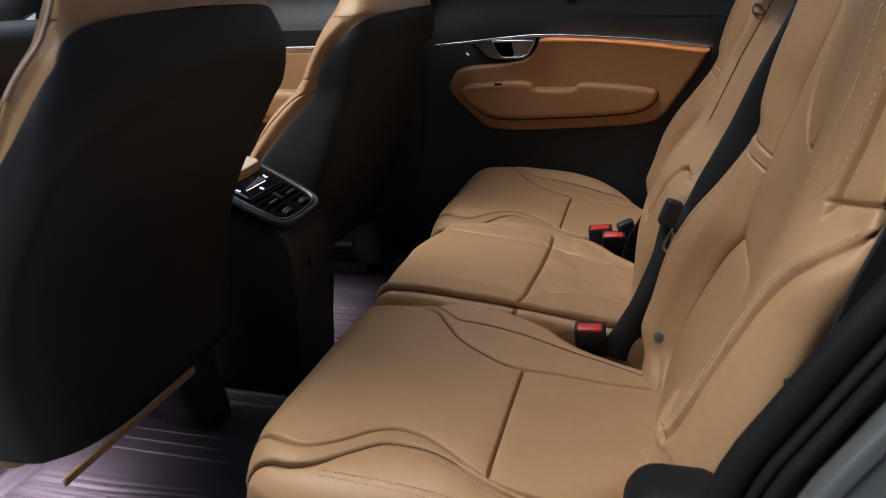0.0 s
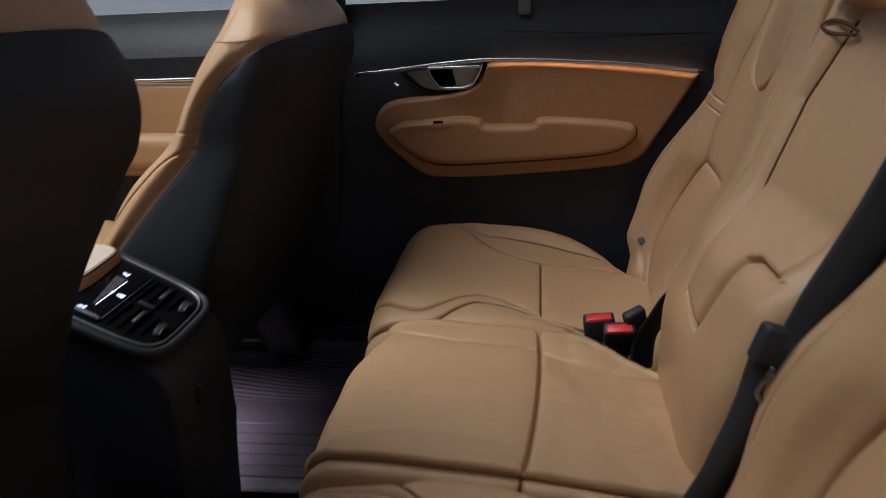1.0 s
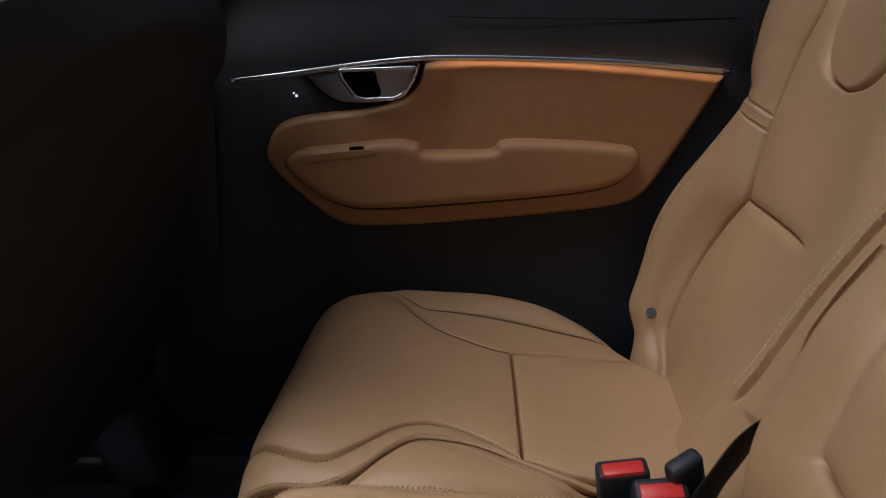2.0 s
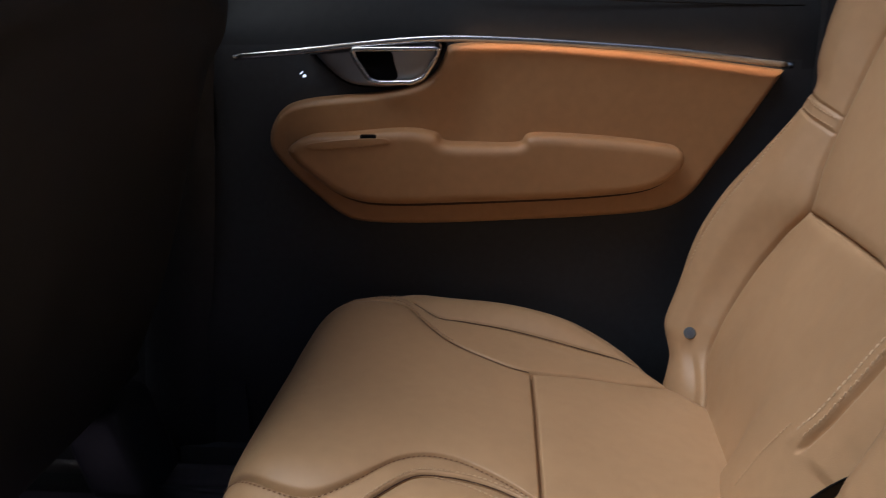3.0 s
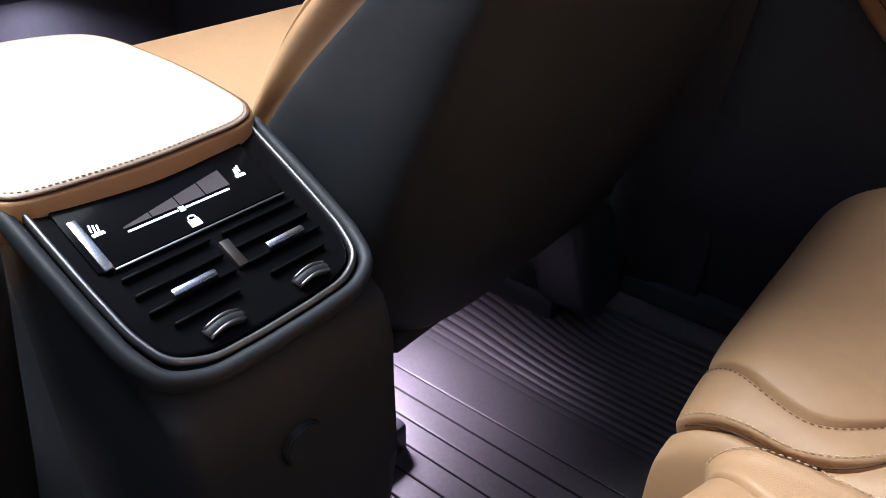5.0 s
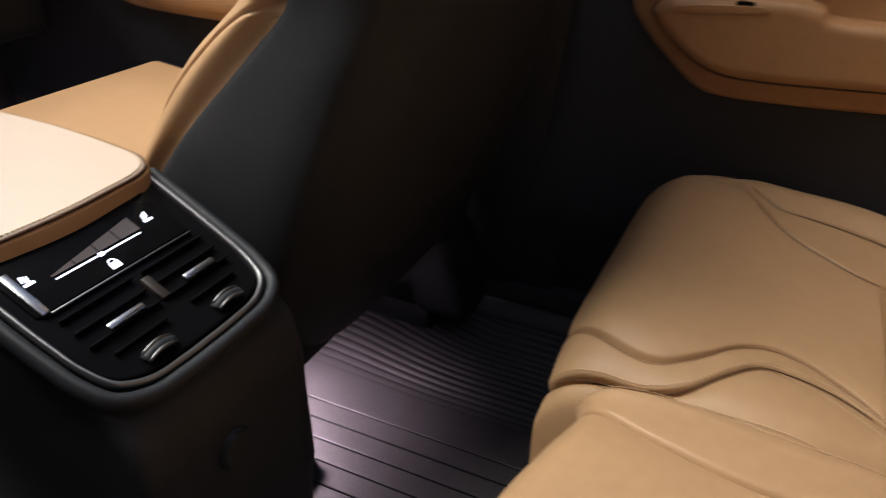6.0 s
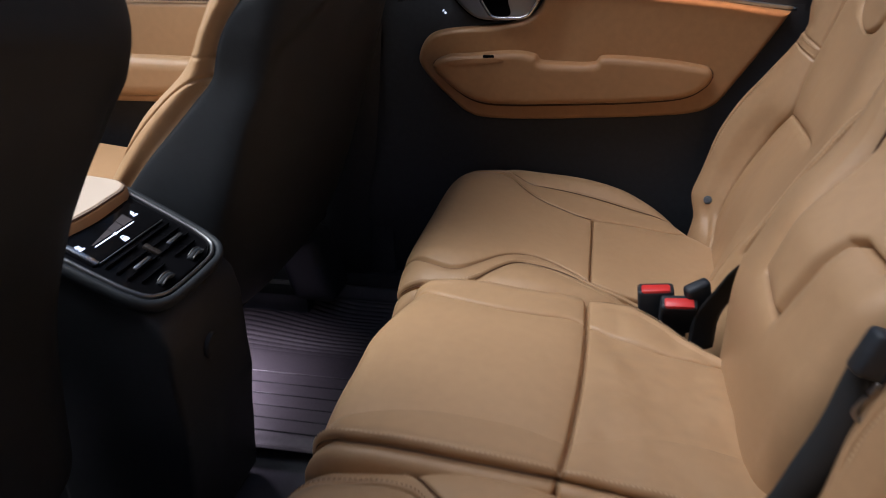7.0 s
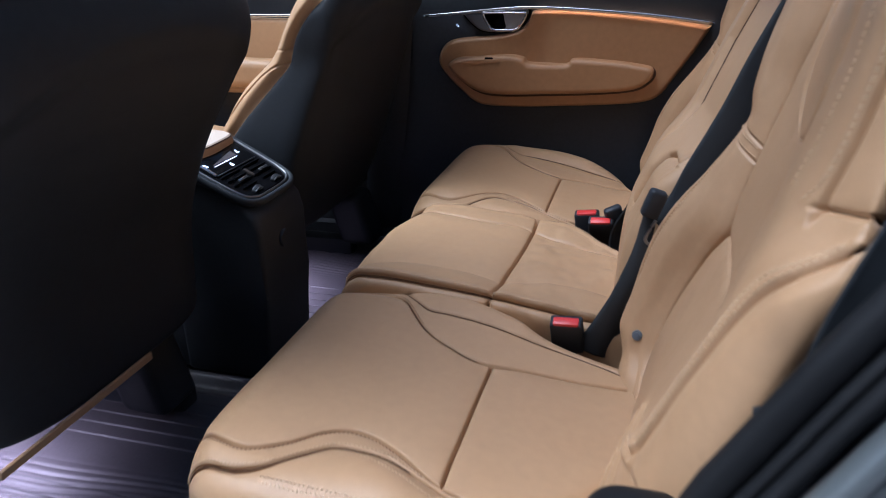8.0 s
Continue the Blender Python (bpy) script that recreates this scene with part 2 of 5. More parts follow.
def ring_outline(points, n=72):
    """A smooth closed outline through a few corners of the plane."""
    pts = np.array(points, float)
    m = len(pts)
    out = []
    per = max(2, n // m)
    for i in range(m):
        a, b, c, d = pts[(i - 1) % m], pts[i], pts[(i + 1) % m], pts[(i + 2) % m]
        for k in range(per):
            t = k / per
            out.append(0.5 * (2 * b + (c - a) * t + (2 * a - 5 * b + 4 * c - d) * t * t + (3 * b - a - 3 * c + d) * t**3))
    return out


def straighten(pts):
    """Takes the turnings back out of an outline's two chains, so that both run along u."""
    n = len(pts)
    a, b = int(np.argmin(pts[:, 0])), int(np.argmax(pts[:, 0]))
    for way in (1, -1):
        k, top = a, pts[a, 0]
        while k != b:
            top = max(top, pts[k, 0])
            pts[k, 0] = top
            k = (k + way) % n


def strip_fill(pts, first):
    """Triangles between the upper and the lower chain of an outline that runs along u."""
    n = len(pts)
    a, b = int(np.argmin(pts[:, 0])), int(np.argmax(pts[:, 0]))
    up, low = [a], [a]
    k = a
    while k != b:
        k = (k + 1) % n
        up.append(k)
    k = a
    while k != b:
        k = (k - 1) % n
        low.append(k)
    out, i, j = [], 0, 0
    while i < len(up) - 1 or j < len(low) - 1:
        go = j == len(low) - 1 or (i < len(up) - 1 and pts[up[i + 1], 0] <= pts[low[j + 1], 0])
        tri = (up[i], up[i + 1], low[j]) if go else (up[i], low[j + 1], low[j])
        i, j = (i + 1, j) if go else (i, j + 1)
        if len(set(tri)) == 3:
            out.append(tuple(first + q for q in tri))
    return out


def plate(name, outline, place, depth, edge, mat, parent=None, label="", crown=0.0, rings=4, undercut=None, spine=None):
    """A cushioned plate with a rounded rim; undercut: (height, depth) of a hollow under it; spine: its long axis lies along u. place(u, v, d) puts a point of the outline's plane, d proud, into the world."""
    o = np.array(outline)
    c = o.mean(0)
    verts, faces = [], []
    n = len(o)
    levels = [(undercut[1], 0.0), (undercut[1], undercut[0] * 0.85), (undercut[1] * 0.35, undercut[0]), (0.0, undercut[0] * 1.12)] if undercut else [(0.0, 0.0)]
    for k in range(1, rings + 1):
        a = math.pi / 2 * k / rings
        levels.append((edge * (1 - math.cos(a)), depth - edge + edge * math.sin(a) if depth > edge else depth * math.sin(a)))
    # inward direction by the outline's own normals
    t = np.roll(o, -1, 0) - np.roll(o, 1, 0)
    nrm = np.stack([-t[:, 1], t[:, 0]], 1)
    nrm /= np.linalg.norm(nrm, axis=1)[:, None] + 1e-9
    area = np.sum(o[:, 0] * np.roll(o[:, 1], -1) - np.roll(o[:, 0], -1) * o[:, 1])
    if area < 0:
        nrm = -nrm
    loops = []
    for k, (inset, d) in enumerate(levels):
        below = np.clip(nrm[:, 1:2], 0, 1) if undercut and k < 4 else 1.0
        loops.append((o + nrm * inset * below, d))
    base = loops[-1][0]
    if spine:
        loops.append((o + nrm * (edge + 0.003), depth))
        for pts, d in loops[-2:]:
            straighten(pts)
    for f in (0.75, 0.5, 0.25) if crown and not spine else ():
        loops.append((c + (base - c) * f, depth + crown * (1 - f)))
    for pts, d in loops:
        verts += [place(p[0], p[1], d) for p in pts]
    for i in range(len(loops) - 1):
        for k in range(n):
            faces.append((i * n + k, i * n + (k + 1) % n, (i + 1) * n + (k + 1) % n, (i + 1) * n + k))
    last = (len(loops) - 1) * n
    if spine:
        faces += strip_fill(loops[-1][0], last)
    elif crown:
        verts.append(place(c[0], c[1], depth + crown))
        faces += [(last + k, last + (k + 1) % n, len(verts) - 1) for k in range(n)]
    else:
        faces.append(tuple(range(last, last + n)))
    bm = bmesh.new()
    vs = [bm.verts.new(v) for v in verts]
    for f in faces:
        bm.faces.new([vs[i] for i in f])
    return part(name, bm, mat, parent, label)


def padded(name, outline, place, depth, edge, mat, parent=None, label="", hollow=None):
    """A padded panel over an outline that runs along u, with a rounded rim and an optional hollow(u, v) in its face."""
    o = np.array(outline)
    a, b = int(np.argmin(o[:, 0])), int(np.argmax(o[:, 0]))
    n = len(o)
    chains = []
    for way in (1, -1):
        k, c = a, [o[a]]
        while k != b:
            k = (k + way) % n
            c.append(o[k])
        c = np.array(c)
        c[:, 0] = np.maximum.accumulate(c[:, 0])
        chains.append(c)
    us = o[a, 0] + (o[b, 0] - o[a, 0]) * eased(True, 150, 0.7)
    lines = [np.interp(us, c[:, 0] + np.arange(len(c)) * 1e-7, c[:, 1]) for c in chains]
    low, high = np.minimum(*lines), np.maximum(*lines)
    f = eased(True, 70, 0.7)
    u = np.repeat(us[:, None], len(f), 1)
    v = low[:, None] + (high - low)[:, None] * f[None, :]
    e = np.full(u.shape, 9.0)
    for i in range(n):
        p, q = o[i], o[(i + 1) % n]
        w = q - p
        t = np.clip(((u - p[0]) * w[0] + (v - p[1]) * w[1]) / (w @ w + 1e-12), 0, 1)
        e = np.minimum(e, np.hypot(u - p[0] - t * w[0], v - p[1] - t * w[1]))
    d = depth * np.sqrt(np.clip(1 - (1 - np.clip(e / edge, 0, 1)) ** 2, 0, 1))
    if hollow:
        d = d - hollow(u, v)
    P = np.stack(place(u, v, d), -1)
    made = grid_parts(P, np.zeros(u.shape, int), {0: (name, mat, label)}, parent)
    return made[0]


def soft_corners(points, radius, steps=5):
    """A closed outline with its corners rounded."""
    pts = np.array(points, float)
    out = []
    for i, p in enumerate(pts):
        a, b = pts[i - 1] - p, pts[(i + 1) % len(pts)] - p
        la, lb = np.linalg.norm(a), np.linalg.norm(b)
        r = min(radius, 0.45 * la, 0.45 * lb)
        s0, s1 = p + a / la * r, p + b / lb * r
        for k in range(steps + 1):
            t = k / steps
            out.append(tuple((1 - t) ** 2 * s0 + 2 * t * (1 - t) * p + t * t * s1))
    return out


def block(name, size, at, mat, parent=None, label="", bevel=0.004, segments=3, turn=None, taper=None):
    """A box with rounded edges; taper(v) may move its corners first."""
    bm = bmesh.new()
    bmesh.ops.create_cube(bm, size=1)
    for v in bm.verts:
        v.co = Vector((v.co.x * size[0], v.co.y * size[1], v.co.z * size[2]))
        if taper:
            v.co = Vector(taper(v.co))
    if bevel:
        bmesh.ops.bevel(bm, geom=list(bm.edges), offset=bevel, segments=segments, affect="EDGES", profile=0.5)
    m = Matrix.Translation(at) @ (turn.to_4x4() if turn else Matrix())
    bmesh.ops.transform(bm, matrix=m, verts=bm.verts)
    return part(name, bm, mat, parent, label)


def fixed(ob, label, category="", kind="structure", group=""):
    return tagged(ob, label, category, group, kind)


# ---------------------------------------------------------------- surroundings
def slab(name, x0, x1, y0, y1, z0, z1, mat, label, parent=None, bevel=0.0):
    ob = block(name, (x1 - x0, y1 - y0, z1 - z0), ((x0 + x1) / 2, (y0 + y1) / 2, (z0 + z1) / 2), mat, parent, bevel=bevel)
    return fixed(ob, label)


slab("ground", -60, 60, -60, 60, -0.62, -0.45, CONCRETE, "grey concrete ground under the car")
slab("backdrop", -14, 14, 7.0, 7.2, -0.45, 3.4, PLASTER, "pale wall far beyond the windows")

# added out of view: keeps low sky light out of the door opening
slab("wall_light_block", -9, 9, -3.2, -3.0, -0.45, 4.2, DARK_WALL, "unseen dark wall added to hold back sky light at the open door")

# ---------------------------------------------------------------- car body
slab("floor", -1.75, 0.75, -0.74, 0.74, -0.06, 0.0, CARPET, "black carpeted cabin floor")
slab("wall_rear", 0.72, 0.78, -0.74, 0.74, 0.0, 0.62, SOFT_BLACK, "black trim behind the rear seats")
slab("wall_front", -1.80, -1.75, -0.74, 0.74, -0.06, 0.55, SOFT_BLACK, "black carpeted front bulkhead")


def roof_panel():
    """The headliner, arched, with the opening of its glass panel."""
    nx, ny = 80, 30
    xs, ys = np.linspace(-1.35, 1.0, nx), np.linspace(-0.72, 0.72, ny)
    verts, faces = [], []
    for dz in (0.0, 0.03):
        for x in xs:
            for y in ys:
                verts.append((x, y, 1.20 + dz - 0.06 * (y / 0.72) ** 4 - 0.05 * ((x + 0.1) / 1.1) ** 2))
    for k in range(2):
        for i in range(nx - 1):
            for j in range(ny - 1):
                x, y = (xs[i] + xs[i + 1]) / 2, (ys[j] + ys[j + 1]) / 2
                if (-1.25 < x < -0.46 and abs(y) < 0.60) or (-0.37 < x < 0.42 and abs(y) < 0.60):
                    continue
                a = k * nx * ny + i * ny + j
                faces.append((a, a + 1, a + ny + 1, a + ny))
    return fixed(link_mesh("ceiling", verts, faces, HEADLINER), "pale fabric headliner with a glass roof panel")


roof_panel()
pane = slab("window_roof_front", -1.3, -0.43, -0.62, 0.62, 1.225, 1.23, GLASS, "clear glass panel in the roof")
slab("window_roof_rear", -0.40, 0.46, -0.62, 0.62, 1.225, 1.23, TINTED, "lightly tinted glass panel in the roof")
pane.visible_shadow = False


def pillar(name, path, width, label, mat=SOFT_BLACK):
    return fixed(tube(name, bend(path, 16), width, mat, sides=12, flat=0.6, across=(1, 0, 0)), label)


for s, nm in ((1, "right"), (-1, "left")):
    pillar("trim_roof_rail_" + nm, [(-1.35, s * 0.66, 1.03), (-0.4, s * 0.68, 1.15), (0.4, s * 0.68, 1.15), (1.0, s * 0.64, 1.06)], 0.05, "dark roof rail trim")
    pillar("trim_front_pillar_" + nm, [(-1.95, s * 0.74, 0.74), (-1.5, s * 0.7, 0.95), (-1.35, s * 0.66, 1.04)], 0.05, "dark windscreen pillar trim")
for s, nm in ((1, "right"), (-1, "left")):
    slab("roof_edge_" + nm, -1.35, 1.0, min(s * 0.70, s * 0.80), max(s * 0.70, s * 0.80), 1.185, 1.215, PAINT, "grey painted roof edge over the doors", bevel=0.012)
pillar("trim_centre_pillar", [(-0.56, 0.75, 0.02), (-0.52, 0.75, 0.4), (-0.5, 0.73, 0.8), (-0.44, 0.69, 1.15)], 0.085, "black centre pillar trim")
pillar("trim_rear_pillar", [(0.44, 0.74, 0.5), (0.5, 0.73, 0.8), (0.58, 0.68, 1.12)], 0.10, "black rear pillar trim")
slab("trim_quarter_right", 0.36, 1.0, 0.70, 0.76, 0.0, 0.80, SOFT_BLACK, "black quarter trim behind the rear door")
slab("trim_quarter_left", 0.42, 1.0, -0.80, -0.70, 0.0, 0.80, SOFT_BLACK, "black quarter trim behind the rear door")

slab("trim_sill_right", -1.75, 0.75, 0.70, 0.80, -0.06, 0.05, CARPET, "black sill trim inside the far doors")
slab("trim_pillar_foot", -0.62, -0.44, 0.715, 0.80, 0.0, 0.80, SOFT_BLACK, "black centre pillar foot")
screen = slab("windscreen", -1.9, -1.895, -0.7, 0.7, 0.75, 1.15, GLASS, "windscreen glass")
screen.visible_shadow = False


# ---------------------------------------------------------------- floor mats
def floor_mat(side):
    """A rubber tray mat with long raised ribs, and a raised rim."""
    nx, ny = 120, 700
    x, w = np.meshgrid(np.linspace(-0.92, -0.20, nx), np.linspace(0.115, 0.69, ny), indexing="ij")
    edge = np.minimum(np.minimum(x + 0.92, -0.20 - x), np.minimum(w - 0.115, 0.69 - w))
    rim = 0.018 * (1 - step(edge, 0.006, 0.028))
    bent = w + 0.06 * step(x, -0.75, -0.48) * np.clip((w - 0.38) / 0.16, 0, 1.2)
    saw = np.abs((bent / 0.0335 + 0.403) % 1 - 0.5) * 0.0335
    fine = np.abs((bent / 0.0185) % 1 - 0.5) * 0.0185
    cut = 0.0030 * groove(saw, 0.0012) * (1 - step(bent, 0.35, 0.37)) + 0.0036 * groove(fine, 0.0038) * step(bent, 0.40, 0.47)
    ribs = 0.0065 - cut
    ribs = ribs * step(edge, 0.03, 0.05)
    z = 0.006 + rim + ribs
    P = np.stack([x, side * w, z], -1)
    if side < 0:
        P = P[:, ::-1]
    root = thing("floor_mat", (-0.55, side * 0.4, 0.0), "dark ribbed rubber floor mat in the rear footwell", "floor mat", "rear floor mats")
    # groove faces take the black seal rubber as painted shade
    grid_parts(P, ((saw < 0.0011) & (bent < 0.36) & (edge > 0.03)).astype(int), {0: ("mat_sheet", MAT_RUBBER, ""), 1: ("shaded_groove", SEAL, "narrow grooves coloured black for the shade in them")}, root)
    return settle(root)


floor_mat(1), floor_mat(-1)


# ---------------------------------------------------------------- rear seats
def near_line(x, y, pts):
    """The distance of places to a broken line."""
    d = np.full(np.shape(x), 9.0)
    for (ax, ay), (bx, by) in zip(pts, pts[1:]):
        vx, vy = bx - ax, by - ay
        t = np.clip(((x - ax) * vx + (y - ay) * vy) / (vx * vx + vy * vy), 0, 1)
        d = np.minimum(d, np.hypot(x - ax - t * vx, y - ay - t * vy))
    return d


# seams of a cushion, as offsets from its middle: the side with the wide band, and the side with the wave
WIDE_A = smooth_line([(-0.5, 0.17), (-0.33, 0.18), (-0.24, 0.202), (-0.198, 0.208), (-0.165, 0.195), (-0.14, 0.16), (-0.115, 0.128), (-0.06, 0.092), (-0.02, 0.079), (0, 0.08), (0.05, 0.092), (0.12, 0.103), (0.2, 0.121), (0.25, 0.13)])
WIDE_B = smooth_line([(-0.5, 0.225), (-0.33, 0.235), (-0.24, 0.24), (-0.18, 0.232), (-0.15, 0.203), (-0.125, 0.180), (-0.09, 0.18), (-0.026, 0.18), (0.03, 0.174), (0.1, 0.166), (0.152, 0.159), (0.2, 0.146), (0.25, 0.142)])
WAVE_A = smooth_line([(-0.5, 0.165), (-0.33, 0.172), (-0.28, 0.184), (-0.24, 0.202), (-0.198, 0.207), (-0.163, 0.184), (-0.135, 0.153), (-0.114, 0.14), (-0.085, 0.137), (-0.04, 0.153), (0, 0.176), (0.06, 0.192), (0.15, 0.17), (0.25, 0.12)])
WAVE_B = smooth_line([(-0.5, 0.215), (-0.33, 0.225), (-0.28, 0.233), (-0.24, 0.238), (-0.2, 0.240), (-0.165, 0.226), (-0.142, 0.202), (-0.115, 0.176), (-0.09, 0.170), (-0.05, 0.170), (-0.01, 0.184), (0, 0.188), (0.06, 0.206), (0.15, 0.185), (0.25, 0.135)])
EDGE_IN = smooth_line([(-0.33, 0.2), (0.0, 0.2), (0.03, 0.208), (0.06, 0.228), (0.1, 0.243), (0.15, 0.252), (0.26, 0.27)])


# where the seam across each cushion lies
CROSS = {1: -0.002, -1: 0.016}


def seams(side):
    """The two seams towards the car's middle, and the two outward, of the cushion on that side."""
    wave = (WAVE_A, WAVE_B)
    wide = (lambda x: WIDE_A(x - CROSS[side]), lambda x: WIDE_B(x - CROSS[side]))
    return wide + wave if side < 0 else wave + wide


EDGE_OUT = smooth_line([(-0.33, 0.60), (-0.285, 0.652), (-0.25, 0.682), (-0.2, 0.702), (-0.15, 0.712), (0, 0.695), (0.08, 0.672), (0.14, 0.63), (0.2, 0.56), (0.26, 0.50)])
CUSHION_TOP = smooth_line([(-0.33, 0.308), (-0.24, 0.318), (-0.12, 0.306), (0, 0.286), (0.12, 0.262), (0.26, 0.235)])


def cushion_surface(side, seed):
    x1, x0, rf = 0.245, -0.295 - 0.001 * (side > 0), 0.055
    cross = CROSS[side]
    ia, ib, oa, ob = seams(side)

    def surf(S, T):
        xo, dx, ax = rounded_edge(S, x1 - x0, rf, 0.2)
        x, xu = x1 - xo, x1 - S
        li, lo = 0.44 - EDGE_IN(x), EDGE_OUT(x) - 0.44
        oi, ci, ai = rounded_edge(-T, li, 0.03, 0.12)
        oo, co, ao = rounded_edge(T, lo, 0.055, 0.2)
        w = np.where(T < 0, 0.44 - oi, 0.44 + oo - 0.3 * np.clip(co - 0.045, 0, 1))
        dw, aw = np.where(T < 0, ci, co), np.where(T < 0, -ai, ao)
        z = CUSHION_TOP(x) + (0.004 + 0.009 * (1 - step(x, -0.25, 0.1))) * (side > 0)
        # seams, in lengths along the cloth
        d = np.minimum(T + ia(xu), oa(xu) - T)
        inside = d > 0
        band = np.minimum(T + ib(xu), ob(xu) - T)
        f = np.where(inside, 0.005 * puff(d, 0.018), 0.003 * puff(d, 0.012) * step(band, 0, 0.006))
        f = f - 0.014 * groove(d, 0.0020) - 0.018 * groove(band, 0.0022)
        f = f + np.where(band < 0, np.where(T < 0, 0.009, 0.010) * puff(band, 0.016), 0)
        f = f - np.where(inside, (0.010 * groove(xu - cross, 0.0016) + 0.0035 * np.exp(-np.abs(xu - cross) / 0.012)) * step(d, 0.0, 0.008), 0)
        f = f + ripples(xu, T, seed, 0.15, 0.0035) + ripples(xu, T, seed + 3, 0.05, 0.0012) * step(xu, -0.03, 0.05)
        # the outer bolster stands up towards the rear; the inner one falls away to the front
        z = z + 0.022 * step(-band, -0.02, 0.06) * (T > 0) * step(x, -0.14, 0.03)
        z = z - 0.028 * step(-T, 0.17, 0.25) * (1 - step(x, -0.27, -0.06))
        nz, ny, nx = np.cos(aw) * np.cos(ax), np.sin(aw), -np.sin(ax)
        z = np.maximum(z - dx - dw + f * nz, 0.06)
        x = x + 0.45 * np.clip(dx - rf * 0.6, 0, 1) + f * nx
        return np.stack([x, side * (w + f * ny), z], -1)
    return surf


def outer_cushion(side, seed, root):
    surf = cushion_surface(side, seed)

    def knots(s):
        x = 0.245 - s
        i1, i2, o1, o2 = (f(x) for f in seams(side))
        return [-i2 - 0.15, -i2, -i1, o1, o2, o2 + 0.29 - 0.1 * step(x, 0.1, 0.25)]

    def key(i, j):
        return np.where(j == 2, np.where(i == 0, 1, 0), np.select([j == 0, j == 1, j == 3, j == 4], [2, 4, 5, 3]))
    cloth(surf, [0, 0.245 - CROSS[side], 0.54, 0.72], [64, 84, 34], knots, [46, 30, 92, 30, 80], key,
          {0: ("thigh_panel", LEATHER, ""), 1: ("seat_panel", LEATHER, ""), 2: ("inner_bolster", LEATHER, ""),
           3: ("outer_bolster", LEATHER, ""), 4: ("inner_band", LEATHER, ""), 5: ("outer_band", LEATHER, "")}, root, side < 0)
    ia, ib, oa, ob = seams(side)
    wave = 1 if side < 0 else -1
    xs = np.linspace(-0.30, -0.005, 120)
    sew(surf, 0.245 - xs, wave * (WAVE_A(xs) + 0.006), root, DARK_THREAD)
    sew(surf, 0.245 - xs, wave * (WAVE_B(xs) - 0.007), root)
    xs = np.linspace(-0.29, -0.02, 90)
    welt(surf, 0.245 - xs, wave * WAVE_B(xs), root)
    xs = np.linspace(-0.16, 0.20, 110)
    welt(surf, 0.245 - xs, -wave * WIDE_B(xs - CROSS[side]), root)
    xs = np.linspace(-0.15, -0.005, 60)
    welt(surf, 0.245 - xs, -wave * WIDE_A(xs - CROSS[side]), root, width=0.0006)
    xs = np.linspace(-0.30, -0.10, 70)
    sew(surf, 0.245 - xs, -wave * (WIDE_A(xs - CROSS[side]) + 0.006), root, DARK_THREAD)
    sew(surf, 0.245 - xs, -wave * (WIDE_B(xs - CROSS[side]) - 0.007), root)
    xs = np.linspace(-0.17, 0.02, 70)
    sew(surf, 0.245 - xs, wave * (0.2425 + 0 * xs), root, slant=0.6)
    sew(surf, 0.245 - xs, wave * (0.2485 + 0 * xs), root, slant=-0.6)
    xs = np.linspace(-0.10, 0.08, 60)
    sew(surf, 0.245 - xs, wave * (0.178 + 0.038 * step(xs, -0.10, 0.03)), root)


# rails of an outer backrest over its height h: how far outward (q, towards the near door) and how far forward (n) of the leaning plane
WING_EDGE_Q = smooth_line([(-0.08, -0.185), (0, -0.2), (0.03, -0.215), (0.09, -0.23), (0.17, -0.24), (0.225, -0.24), (0.295, -0.235), (0.365, -0.228), (0.385, -0.224), (0.412, -0.229), (0.445, -0.235), (0.8, -0.235)])
WING_EDGE_N = smooth_line([(-0.08, 0.026), (0, 0.036), (0.03, 0.042), (0.09, 0.045), (0.17, 0.049), (0.225, 0.042), (0.295, 0.023), (0.365, 0.006), (0.385, 0.005), (0.412, 0.015), (0.445, 0.021), (0.6, 0.025), (0.8, 0.028)])
SEAM_Q = smooth_line([(-0.08, -0.06), (0, -0.10), (0.02, -0.13), (0.07, -0.15), (0.117, -0.155), (0.17, -0.15), (0.214, -0.136), (0.251, -0.12), (0.304, -0.13), (0.341, -0.135), (0.41, -0.14), (0.45, -0.14), (0.49, -0.132), (0.6, -0.128), (0.8, -0.128)])
SEAM_N = smooth_line([(-0.08, -0.008), (0, -0.004), (0.07, -0.002), (0.117, -0.004), (0.17, -0.007), (0.214, -0.009), (0.251, -0.013), (0.304, -0.009), (0.41, -0.006), (0.49, -0.003), (0.6, 0.0), (0.8, 0.004)])
MID_IN_N = smooth_line([(-0.08, -0.006), (0, -0.001), (0.08, 0.005), (0.15, 0.0), (0.251, -0.013), (0.30, -0.012), (0.41, -0.013), (0.5, -0.003), (0.6, 0.004), (0.8, 0.01)])
MID_OUT_N = smooth_line([(-0.08, 0.0), (0, 0.008), (0.08, 0.016), (0.15, 0.009), (0.25, -0.004), (0.41, -0.005), (0.5, 0.008), (0.56, 0.018), (0.8, 0.024)])
SLOPE_N = smooth_line([(-0.08, 0.012), (0, 0.022), (0.08, 0.027), (0.15, 0.023), (0.25, 0.015), (0.33, 0.014), (0.40, 0.014), (0.5, 0.02), (0.56, 0.028), (0.8, 0.034)])
CREST_Q = smooth_line([(-0.08, 0.115), (0, 0.14), (0.06, 0.155), (0.10, 0.17), (0.134, 0.185), (0.168, 0.195), (0.214, 0.205), (0.257, 0.213), (0.30, 0.215), (0.34, 0.208), (0.39, 0.2), (0.5, 0.204), (0.8, 0.2)])
